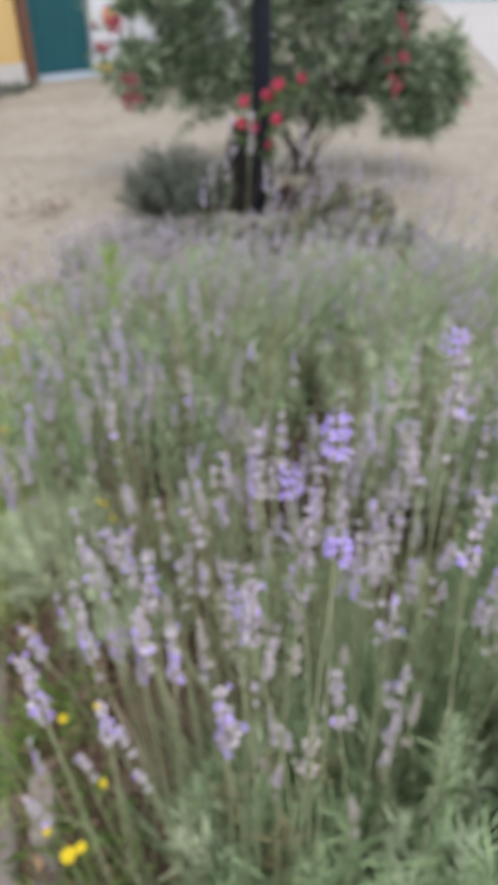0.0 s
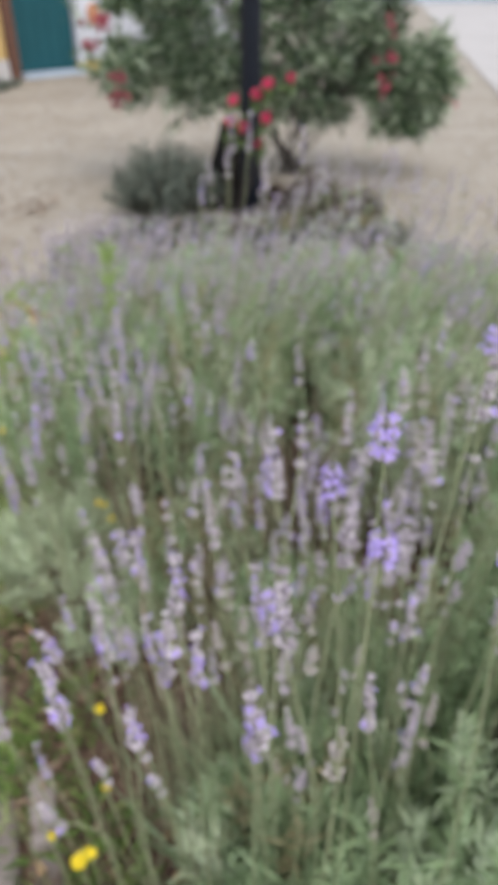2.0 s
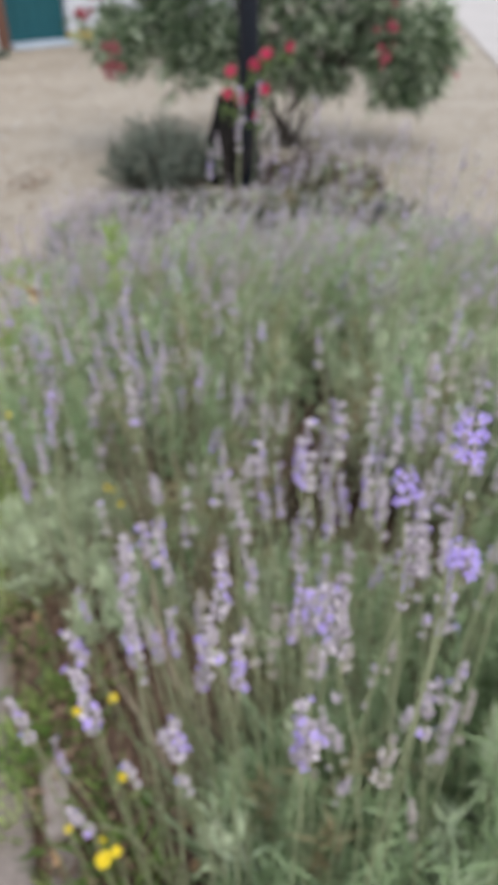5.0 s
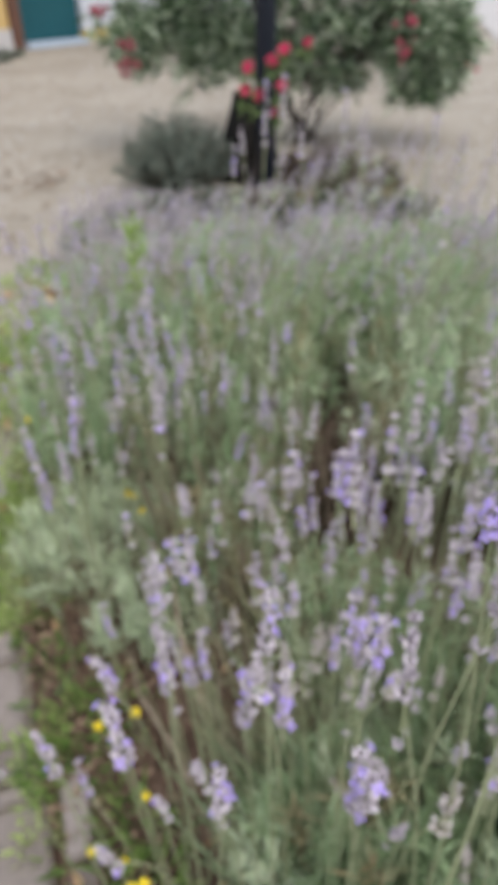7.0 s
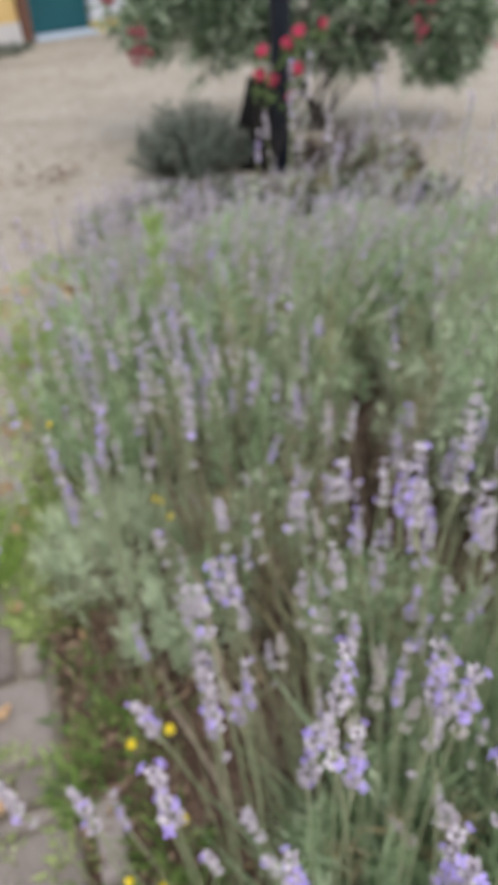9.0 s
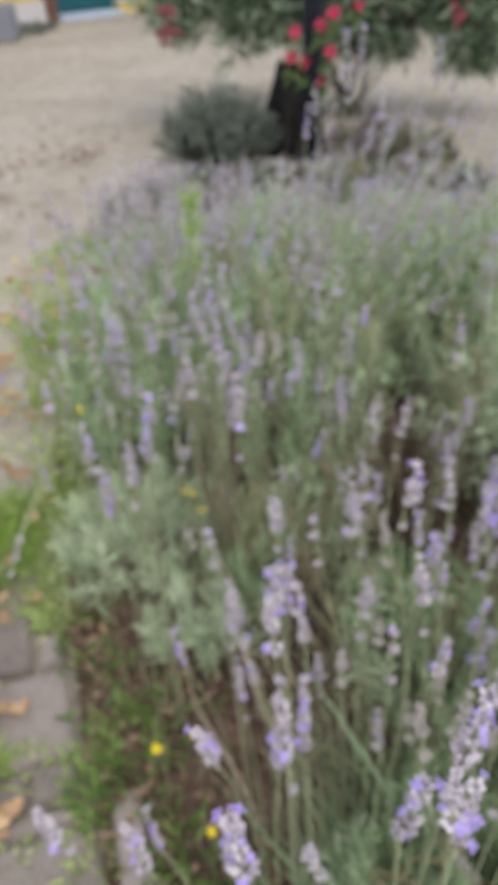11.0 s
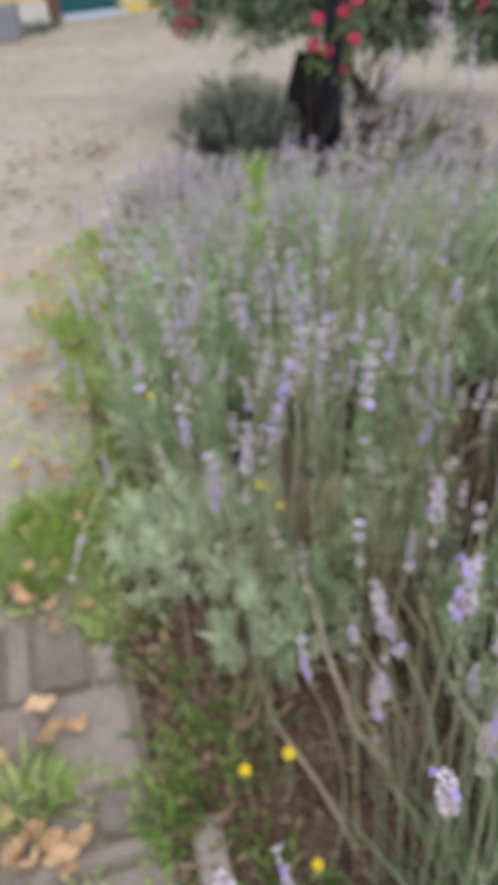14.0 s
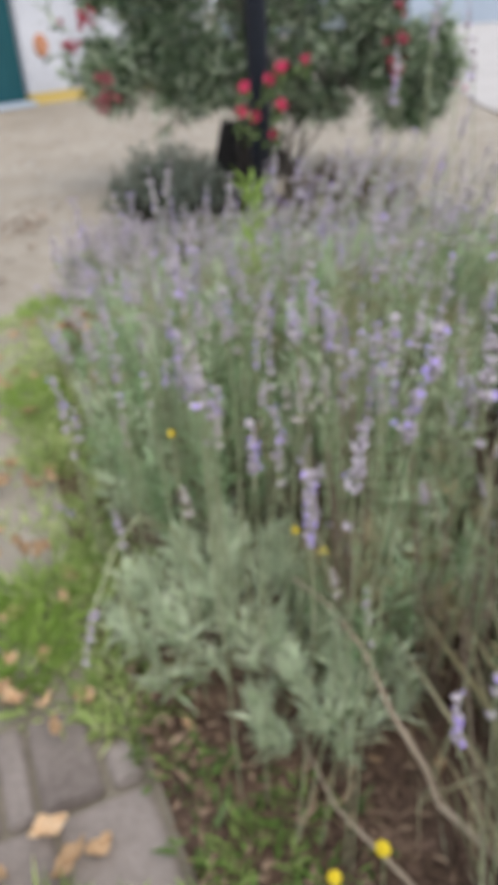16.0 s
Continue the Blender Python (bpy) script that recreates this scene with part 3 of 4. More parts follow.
# ---- post, stump, rose ----
post = thing("lamp_post", 0.065, 4.66, -0.03, "slim black painted metal lamp post at the bed's end", "lamp post")
bm = bmesh.new()
bmesh.ops.create_cone(bm, cap_ends=True, segments=20, radius1=0.060, radius2=0.055, depth=3.4, matrix=pose(0, 0, 1.7))
part("pole", bm, M_BLACK, post)
bm = bmesh.new()
bmesh.ops.create_cone(bm, cap_ends=True, segments=20, radius1=0.10, radius2=0.085, depth=0.03, matrix=pose(0, 0, 0.03))
part("base_plate", bm, M_BLACK, post)
bm = bmesh.new()
bmesh.ops.create_uvsphere(bm, u_segments=16, v_segments=8, radius=0.05, matrix=pose(0, 0, 3.42))
part("cap", bm, M_BLACK, post)

bm = bmesh.new()
bmesh.ops.create_cone(bm, cap_ends=True, segments=22, radius1=0.195, radius2=0.115, depth=0.48, matrix=pose(0, 0, 0.24))
bmesh.ops.subdivide_edges(bm, edges=[e for e in bm.edges if abs(e.verts[0].co.z - e.verts[1].co.z) > 0.2], cuts=6)
for v in bm.verts:
    k = 1 + 0.16 * noise.noise(Vector((math.atan2(v.co.y, v.co.x) * 2.2, v.co.z * 2, 1))) + 0.12 * noise.noise(v.co * 18)
    flare = 1 + 0.25 * max(0, 0.12 - v.co.z) / 0.12
    v.co.x *= k * flare
    v.co.y *= k * flare
    v.co.z += 0.06 * noise.noise(v.co * 14) if v.co.z > 0.38 else 0
    v.co.x += 0.08 * v.co.z
stump = tagged(part("tree_stump", bm, M_STUMP), "blackened old tree stump beside the lamp post", "stump")
stump.matrix_basis = pose(-0.045, 4.93, -0.03)


def petals_soup(s, c, r, n, normal, slot=0, layers=2):
    normal = unit(np.asarray(normal, float))
    u = unit(np.cross(normal, [0.2, 0.3, 0.93]))
    w = np.cross(normal, u)
    for k in range(layers):
        rr = r * (1 - 0.35 * k)
        for j in range(n):
            a = 2 * math.pi * (j + 0.5 * k) / n + rng.uniform(-0.15, 0.15)
            o = u * math.cos(a) + w * math.sin(a)
            t = u * -math.sin(a) + w * math.cos(a)
            lift = normal * rr * (0.25 + 0.5 * k)
            c0 = np.asarray(c) + normal * 0.004 * k
            s.add([tuple(c0), tuple(c0 + o * rr * 0.6 - t * rr * 0.42 + lift * 0.6), tuple(c0 + o * rr + lift), tuple(c0 + o * rr * 0.6 + t * rr * 0.42 + lift * 0.6)], [(0, 1, 2, 3)], slot)


rose = thing("rose_bush", 0.06, 4.40, -0.01, "small thin-stemmed rose bush with clear red blooms", "rose")
heads = [(-0.10, 0.0, 0.675), (0.09, 0.0, 0.755), (-0.125, -0.02, 0.565), (-0.05, 0.03, 0.53), (0.08, -0.03, 0.585), (0.045, 0.02, 0.445), (0.215, 0.05, 0.775), (0.03, 0.03, 0.70)]
lf = Soup()
for i, h in enumerate(heads):
    h = np.array(h)
    rootp = np.array([rng.uniform(-0.16, -0.08), rng.uniform(-0.02, 0.02), 0])
    midp = (rootp + h) / 2 + rng.normal(0, 0.02, 3) + np.array([0, 0, 0.05])
    one = Soup()
    one.tube([rootp, rootp * 0.5 + midp * 0.5, midp, h], [0.004, 0.0035, 0.003, 0.0025], 5)
    one.object("stem", M_BARK, rose)
    nl = 16
    tt = rng.uniform(0.55, 1.0, nl)[:, None]
    bs = midp * (1 - tt) + h * tt + rng.normal(0, 0.012, (nl, 3))
    wy = unit(rng.normal(0, 1, (nl, 3)) + [0, 0, 0.2])
    lf.blades(bs, wy, side_of(wy), rng.uniform(0.035, 0.06, nl), rng.uniform(0.02, 0.035, nl), 0.15)
    s = Soup()
    size = 0.037 if i not in (5, 6) else 0.030
    petals_soup(s, h, size, 6, (rng.normal(0, 0.3), -0.8, 0.6), layers=3)
    petals_soup(s, h + np.array([0.02, 0.02, 0.015]), size * 0.8, 5, (rng.normal(0, 0.6), 0.2, 0.9), layers=2)
    s.object("bloom", M_RED, rose, "red rose bloom")
tagged(lf.object("foliage", M_ROSELEAF, rose), kind="stuff")

# ---- oleander ----
ole = thing("oleander", 0.36, 5.70, -0.03, "large grey-green oleander with red flower clusters on bare lower stems", "oleander")
trunk = Soup()
ends = []
for i in range(15):
    a = rng.uniform(0, 2 * math.pi)
    r1 = rng.uniform(0.25, 1.1)
    e = np.array([math.cos(a) * r1 * 1.05, math.sin(a) * r1 * 0.8, rng.uniform(0.8, 1.7)])
    b = np.array([rng.normal(0, 0.08), rng.normal(0, 0.06), 0])
    m1 = np.array([e[0] * 0.32, e[1] * 0.32, 0.32]) + rng.normal(0, 0.03, 3)
    m2 = np.array([e[0] * 0.6, e[1] * 0.6, e[2] * 0.65]) + rng.normal(0, 0.05, 3)
    limb = Soup()
    limb.tube([b, m1, m2, e], [0.009, 0.007, 0.006, 0.004], 6)
    limb.object("branch", M_BARK, ole, "thin dark branch")
    ends.append((m1, m2, e))
for i in range(260):
    m1, m2, e = ends[int(rng.integers(0, 15))]
    p = m2 * (1 - (u := rng.random())) + e * u if rng.random() < 0.6 else m1 * 0.5 + m2 * 0.5
    q = p + rng.normal(0, 0.22, 3) + [0, 0, 0.05]
    trunk.tube([p, (p + q) / 2 + rng.normal(0, 0.02, 3), q], [0.005, 0.003, 0.0015], 4)
tagged(trunk.object("twigs", M_BARK, ole), kind="stuff")


def crown_base(x):
    """Lower edge of the crown above the ground, by the place along x."""
    return float(np.interp(x, [-1.5, -1.15, -0.4, 0.0, 0.25, 0.6, 0.9, 1.3], [0.80, 0.38, 0.22, 0.24, 0.20, 0.17, 0.16, 0.38]))


lf = Soup()
tufts = 0
while tufts < 1500:
    d = unit(rng.normal(size=3))
    rad = rng.uniform(0.45, 1.0) ** 0.5
    c = np.array([0.0, 0, 1.0]) + d * rad * np.array([1.45, 0.40, 0.85])
    if tufts % 5 == 0:
        c = np.array([0.78, -0.15, 0.66]) + d * rad * np.array([0.50, 0.22, 0.42])
    elif tufts % 5 == 2:
        c = np.array([0.05, -0.05, 0.86]) + d * rad * np.array([0.62, 0.26, 0.48])
    elif tufts % 10 == 3:
        c = np.array([-1.02, -0.25, 0.90]) + d * rad * np.array([0.26, 0.20, 0.34])
    elif tufts % 5 == 1:
        c = np.array([-0.80, -0.12, 0.78]) + d * rad * np.array([0.60, 0.24, 0.42])
    if c[2] < crown_base(c[0]) + 0.06 + rng.exponential(0.12) or noise.noise(Vector(c * 3.6)) < -0.09 or c[0] > 1.22 - 0.55 * (c[2] - 0.5):
        continue
    tufts += 1
    nl = 16
    axis = unit(d * 0.6 + np.array([0, 0, 0.35]) + rng.normal(0, 0.35, 3))
    s0 = rng.uniform(-0.10, 0.05, nl)[:, None]
    bs = c + axis * s0
    wy = unit(axis * 0.7 + rng.normal(0, 0.6, (nl, 3)))
    lf.blades(bs, wy, side_of(wy), rng.uniform(0.07, 0.15, nl), rng.uniform(0.012, 0.022, nl), 0.12)
tagged(lf.object("foliage", M_OLEANDER, ole), kind="stuff")
for cx, cy, cz, n in ((0.50, -0.62, 0.70, 9), (0.51, -0.60, 0.86, 8), (0.53, -0.5, 1.02, 6), (-1.08, -0.30, 0.62, 10), (-1.06, -0.25, 0.74, 8), (-1.24, -0.1, 0.92, 10), (-1.16, -0.1, 1.02, 7), (-1.12, -0.2, 0.56, 7), (-1.10, -0.45, 1.05, 6), (1.00, -0.2, 0.55, 3), (-0.3, -0.9, 1.25, 8), (0.9, -0.7, 1.5, 9)):
    for k in range(n):
        s = Soup()
        p = np.array([cx * 1.06, cy * 0.8 - 0.3, cz]) + rng.normal(0, 0.03, 3)
        petals_soup(s, p, rng.uniform(0.016, 0.027), 5, rng.normal(0, 0.5, 3) + [0, -0.7, 0.3], layers=2)
        s.object("flower", M_OLEFLOWER, ole, "small dusky red flower")

# ---- low grey shrub by the stump ----


def low_shrub(x, y, rx, ry, h, label, n=130, mat=M_SHRUB):
    e = thing("low_shrub", x, y, -0.02, label, "shrub")
    st, lf = Soup(), Soup()
    for i in range(n):
        a = rng.uniform(0, 2 * math.pi)
        q = math.sqrt(rng.random())
        end = np.array([math.cos(a) * q * rx, math.sin(a) * q * ry, h * (0.12 + 0.88 * math.sqrt(1 - q * q * 0.95)) * rng.uniform(0.5, 1.05)])
        b = end * np.array([0.15, 0.15, 0])
        m = (b + end) / 2 + np.array([end[0], end[1], 0]) * 0.15
        if i % 2 == 0:
            st.tube([b, m, end], [0.005, 0.003, 0.0015], 3)
        nl = 30
        t = rng.uniform(0.2, 1, nl)[:, None]
        bs = b * (1 - t) ** 2 + 2 * m * t * (1 - t) + end * t * t
        wy = unit((end - m) * 2 + rng.normal(0, 0.4, (nl, 3)))
        lf.blades(bs, wy, side_of(wy), rng.uniform(0.03, 0.06, nl), rng.uniform(0.007, 0.012, nl), 0.05)
    tagged(st.object("stems", M_WOOD, e), kind="stuff")
    tagged(lf.object("foliage", mat, e), kind="stuff")
    return e


low_shrub(-0.47, 4.64, 0.38, 0.26, 0.44, "low rounded dark grey-green shrub beside the stump", 330)
low_shrub(0.42, 4.36, 0.22, 0.13, 0.33, "low withered dark brown shrub beside the lamp post", 150, M_DEADLEAF)
low_shrub(0.22, 4.42, 0.10, 0.10, 0.26, "small withered dark brown shrub beside the lamp post", 70, M_DEADLEAF)
low_shrub(0.68, 4.30, 0.16, 0.12, 0.27, "low withered dark brown shrub beside the lamp post", 110, M_DEADLEAF)

# ---- buildings in the distance ----
# a facade set askew, from the ochre wall past the teal door to the white wall
house = thing("house", -3.02, 11.25, -0.03, "ochre and white rendered house with a teal door", "house", rz=40)


def house_part(name, x0, y0, z0, x1, y1, z1, mat, label="", bevel=0.0, parent=None):
    return part(name, box_bm(x0, y0, z0, x1, y1, z1, bevel), mat, parent or house, label)


house_part("wall", -5.0, 0.0, 0.25, -0.12, 0.4, 3.4, M_OCHRE, "ochre rendered wall")
house_part("plinth", -5.0, -0.03, 0.0, -0.12, 0.4, 0.246, M_PLINTH, "pale grey plinth")
house_part("door_post", -0.115, -0.06, 0.0, 0.035, 0.25, 2.5, M_BROWN, "dark brown timber door post", 0.008)
house_part("lintel", -0.115, -0.04, 2.504, 1.08, 0.25, 2.7, M_BROWN, "dark brown timber lintel", 0.008)
door = house_part("door", 0.04, 0.12, 0.06, 0.98, 0.17, 2.5, M_TEAL, "teal painted plank door")
for i in range(5):
    house_part("plank", 0.045 + i * 0.187, 0.108, 0.065, 0.045 + i * 0.187 + 0.181, 0.118, 2.495, M_TEAL, "", 0.004, door)
house_part("threshold", 0.04, -0.16, 0.0, 0.98, 0.25, 0.058, M_BLUE, "pale stone threshold", 0.006)
house_part("wall", 0.985, 0.0, 0.14, 4.5, 0.4, 3.4, M_WHITE, "white rendered wall")
house_part("base_band", 0.985, -0.04, 0.0, 4.5, 0.4, 0.136, M_YSTRIP, "faded yellow base band")
house_part("wall", -0.11, 0.0, 2.704, 0.98, 0.4, 3.4, M_WHITE, "white rendered wall")
house_part("roof", -5.2, -0.4, 3.404, 4.7, 5.0, 3.6, M_ROOF, "terracotta tiled roof")
house_part("wall", -5.0, 4.4, 0.0, 4.5, 4.8, 3.4, M_WHITE, "white rendered rear wall")
house_part("wall", 4.1, 0.404, 0.0, 4.5, 4.396, 3.4, M_WHITE, "white rendered end wall")
house_part("wall", -5.0, 0.404, 0.0, -4.6, 4.396, 3.4, M_OCHRE, "ochre rendered end wall")

bm = bmesh.new()
bmesh.ops.create_cone(bm, cap_ends=True, segments=24, radius1=0.11, radius2=0.085, depth=0.05, matrix=Matrix.Translation((1.29, -0.028, 0.72)) @ Matrix.Diagonal((1, 1, 1.35, 1)) @ pose(0, 0, 0, 90))
part("wall_plaque", bm, M_CLAY, house, "round terracotta plaque")

bench = thing("concrete_block", -3.05, 9.45, -0.03, "low blue-grey concrete block on the sand", "block", rz=8)
part("body", box_bm(-0.95, 0.0, 0, 0, 0.5, 0.36, 0.015), M_BLOCK, bench)
part("base_course", box_bm(-0.97, -0.02, 0, 0.02, 0.52, 0.03, 0.005), M_JOINT, bench)

shed = thing("far_wall", 10, 31, -0.03, "pale blue-grey panelled wall across the drive", "wall", rz=-8)
part("panel", box_bm(-8, 0, 0, 12, 0.3, 2.6), M_BLUE, shed)

# ---- small plants in and beside the bed ----


BARE = ((-0.87, 1.69, 0.10), (-0.98, 1.98, 0.09), (-1.03, 2.22, 0.11), (-0.97, 1.50, 0.06))


def grass_patch(x, y, rx, ry, n, h, label="tuft of fresh green grass between the pavers", mat=M_GRASS, z=-0.015):
    n, h = int(n * 0.85), h * 0.8
    q = Soup()
    a = rng.uniform(0, 2 * math.pi, n)
    r = np.sqrt(rng.random(n))
    base = np.stack([x + np.cos(a) * r * rx, y + np.sin(a) * r * ry, np.full(n, z)], 1)
    keep = np.all([np.hypot(base[:, 0] - bx, base[:, 1] - by) > br * rng.uniform(0.6, 1.1, n) for bx, by, br in BARE], 0)
    base, a, r = base[keep], a[keep], r[keep]
    n = len(base)
    if n == 0:
        return None
    way = unit(np.stack([np.cos(a) * r * 0.7, np.sin(a) * r * 0.7, np.ones(n)], 1) + rng.normal(0, 0.35, (n, 3)))
    q.blades(base, way, side_of(way), rng.uniform(0.45, 1.1, n) * h, rng.uniform(0.004, 0.008, n), 0.25)
    return tagged(q.object("grass_tuft", mat), label, "grass", kind="stuff")


for row in ((-0.45, 0.93, 0.06, 0.05, 70, 0.09), (-0.39, 0.98, 0.05, 0.04, 36, 0.07), (-0.485, 0.86, 0.035, 0.06, 60, 0.08), (-0.462, 0.80, 0.02, 0.04, 30, 0.08), (-0.31, 0.74, 0.05, 0.05, 30, 0.10), (-0.28, 0.62, 0.07, 0.07, 44, 0.12), (-0.23, 0.52, 0.08, 0.10, 60, 0.16), (-0.34, 0.88, 0.05, 0.04, 22, 0.06), (-0.52, 1.08, 0.04, 0.04, 30, 0.06), (-0.36, 1.02, 0.04, 0.03, 20, 0.05), (-0.30, 0.54, 0.05, 0.05, 34, 0.10)):
    row = (*row[:4], int(row[4] * 1.35), row[5])
    grass_patch(*row, "green grassy weeds on the bare soil", M_WEED, 0.018)
for x, y, rx, ry, n, h in ((-0.86, 1.40, 0.12, 0.10, 560, 0.13), (-0.82, 1.58, 0.09, 0.10, 320, 0.11), (-0.95, 2.45, 0.07, 0.14, 240, 0.12), (-1.00, 3.30, 0.10, 0.10, 220, 0.12), (-0.86, 3.86, 0.13, 0.10, 300, 0.13)):
    grass_patch(x, y, rx, ry, n, h, "thick clump of fresh green grass beside the bed", M_SPRIG)
# grass runs along the bed's edge, thick at the edge and thin on the sand
for i in range(19):
    y = 1.27 + 0.105 * i
    grass_patch(left_edge(y) - 0.01 + rng.normal(0.0, 0.03), y, 0.09, 0.09, int(rng.uniform(110, 260)), rng.uniform(0.05, 0.11))
    if i % 5 != 1:
        grass_patch(left_edge(y) - 0.15 + rng.normal(0, 0.03), y + 0.05, 0.10, 0.09, int(rng.uniform(40, 180)), rng.uniform(0.04, 0.10))
    if i % 3 == 0:
        grass_patch(left_edge(y) - 0.27 + rng.normal(0, 0.03), y + 0.02, 0.08, 0.08, int(rng.uniform(60, 160)), rng.uniform(0.05, 0.08))
# tufts between the pavers
for x, y, rx, ry, n, h in ((-0.72, 0.87, 0.05, 0.045, 210, 0.13), (-0.50, 0.88, 0.05, 0.07, 170, 0.07), (-0.46, 0.74, 0.05, 0.07, 170, 0.08), (-0.38, 0.92, 0.06, 0.06, 120, 0.07),
                           (-0.33, 0.60, 0.06, 0.08, 150, 0.09), (-0.60, 0.72, 0.04, 0.05, 90, 0.06), (-0.64, 1.22, 0.05, 0.04, 170, 0.06), (-0.62, 0.52, 0.05, 0.05, 110, 0.07), (-0.62, 0.90, 0.05, 0.03, 80, 0.06)):
    grass_patch(x, y, rx, ry, n, h)
grass_patch(-3.02, 10.35, 0.22, 0.18, 260, 0.22, "dark green weeds at the foot of the wall", M_SHRUB)
grass_patch(-2.98, 9.95, 0.10, 0.12, 120, 0.16, "dark green weeds at the foot of the wall", M_SHRUB)


def straw_patch(x, y, rx, ry, n, h, mat=M_STALK):
    q = Soup()
    a = rng.uniform(0, 2 * math.pi, n)
    r = np.sqrt(rng.random(n))
    base = np.stack([x + np.cos(a) * r * rx, y + np.sin(a) * r * ry, np.full(n, 0.005)], 1)
    way = unit(np.array([-0.10, 0.1, 0.9]) + rng.normal(0, 0.18, (n, 3)))
    way[:, 2] = np.abs(way[:, 2])
    q.blades(base, way, side_of(way), rng.uniform(0.4, 1.1, n) * h, rng.uniform(0.0010, 0.0018, n), 0.10)
    return tagged(q.object("bare_stalks", mat), "thin pale olive stalks standing on the soil", "stalks", kind="stuff")


def dry_sheaf(x, y, r, n, h, lean):
    """A sheaf of dried brown flower stalks in a bush."""
    q = Soup()
    for i in range(n):
        b = np.array([x + rng.normal(0, r * 0.5), y + rng.normal(0, r * 0.5), 0.02])
        e = np.array([x + lean[0] + rng.normal(0, r), y + lean[1] + rng.normal(0, r), h * rng.uniform(0.6, 1.05)])
        q.tube([b, (b + e) / 2 + rng.normal(0, 0.008, 3), e], [0.0022, 0.0019, 0.0013], 3)
    return tagged(q.object("dry_stalks", M_DRYSTALK), "sheaf of dried brown flower stalks in the lavender", "stalks", kind="stuff")


for x, y, r, n, h, lean in ((-0.25, 1.22, 0.030, 15, 0.60, (-0.03, -0.04)), (-0.10, 1.10, 0.05, 16, 0.50, (-0.02, 0.0)), (-0.11, 0.84, 0.05, 14, 0.36, (-0.02, 0.02)), (0.08, 1.33, 0.08, 70, 0.50, (0.0, 0.0))):
    dry_sheaf(x, y, r, n, h, lean)


for row in ((0.00, 0.74, 0.09, 0.08, 36, 0.42), (0.04, 0.60, 0.10, 0.10, 36, 0.46), (-0.07, 1.23, 0.03, 0.02, 18, 0.52), (0.00, 1.08, 0.14, 0.10, 60, 0.30), (0.16, 1.08, 0.10, 0.10, 40, 0.32), (-0.14, 0.62, 0.10, 0.10, 36, 0.26), (-0.10, 0.88, 0.10, 0.10, 36, 0.24), (-0.30, 0.62, 0.10, 0.12, 30, 0.16)):
    straw_patch(*row)
for row in ((-0.08, 0.84, 0.10, 0.10, 36, 0.34), (0.0, 0.92, 0.08, 0.10, 40, 0.40), (-0.15, 0.95, 0.08, 0.10, 18, 0.30)):
    straw_patch(*row, M_STRAW)
for x, y, n, h in ((-0.03, 0.66, 110, 0.36), (0.0, 0.60, 110, 0.40), (0.14, 0.46, 90, 0.56), (0.24, 0.56, 120, 0.66), (0.05, 0.62, 60, 0.48), (0.36, 0.58, 120, 0.70)):
    straw_patch(x, y, 0.10, 0.09, n, h, M_FRESH)


def yellow_flower(x, y, z, r, heads_up=(0, -0.3, 0.9)):
    e = thing("yellow_wildflower", x, y, 0, "small yellow daisy-like wildflower on a thin stalk", "wildflower", "yellow wildflowers in the bed")
    one = Soup()
    one.tube([(rng.normal(0, 0.01), rng.normal(0, 0.01), 0), (0.006, 0.004, z * 0.5), (0, 0, z)], [0.0014, 0.0012, 0.001], 4)
    one.object("stalk", M_STALK, e)
    q = Soup()
    petals_soup(q, (0, 0, z), r, 13, heads_up, layers=2)
    q.object("petals", M_YELLOW, e)
    bm = bmesh.new()
    bmesh.ops.create_uvsphere(bm, u_segments=8, v_segments=5, radius=r * 0.34, matrix=Matrix.Translation((0, 0, z)) @ Matrix.Diagonal((1, 1, 0.6, 1)))
    part("disc", bm, M_DISC, e, "orange disc")


for row in ((-0.297, 0.846, 0.171, 0.010), (-0.359, 0.825, 0.165, 0.009), (-0.230, 0.449, 0.427, 0.0105), (-0.216, 0.455, 0.432, 0.007), (-0.334, 1.214, 0.36, 0.0060), (-0.318, 1.20, 0.365, 0.005),
            (-0.265, 0.701, 0.163, 0.008), (-0.304, 0.650, 0.06, 0.007), (-0.301, 1.172, 0.351, 0.0065), (-0.495, 1.207, 0.547, 0.0045), (-0.46, 1.75, 0.50, 0.008),
            (-1.05, 2.35, 0.13, 0.009), (-1.16, 2.85, 0.13, 0.010), (-0.92, 1.62, 0.10, 0.009), (-0.33, 0.60, 0.2, 0.007)):
    yellow_flower(*row)

# a leafy bright green weed that stands above the lavender
weed = thing("green_weed", -0.345, 1.62, 0, "upright bright green leafy weed among the lavender", "weed")
one = Soup()
one.tube([(0, 0, 0), (0.01, 0, 0.4), (0.015, 0, 0.755)], [0.005, 0.004, 0.002], 5)
one.object("stem", M_STALK, weed)
q = Soup()
n = 76
zz = 0.762 - 0.16 * rng.random(n) ** 1.4
aa = rng.uniform(0, 2 * math.pi, n)
wy = unit(np.stack([np.cos(aa), np.sin(aa), rng.uniform(0.5, 1.6, n)], 1))
q.blades(np.stack([0.02 * zz, zz * 0, zz], 1), wy, side_of(wy), rng.uniform(0.03, 0.06, n), rng.uniform(0.004, 0.007, n), 0.1)
tagged(q.object("leaves", M_SPRIG, weed), kind="stuff")

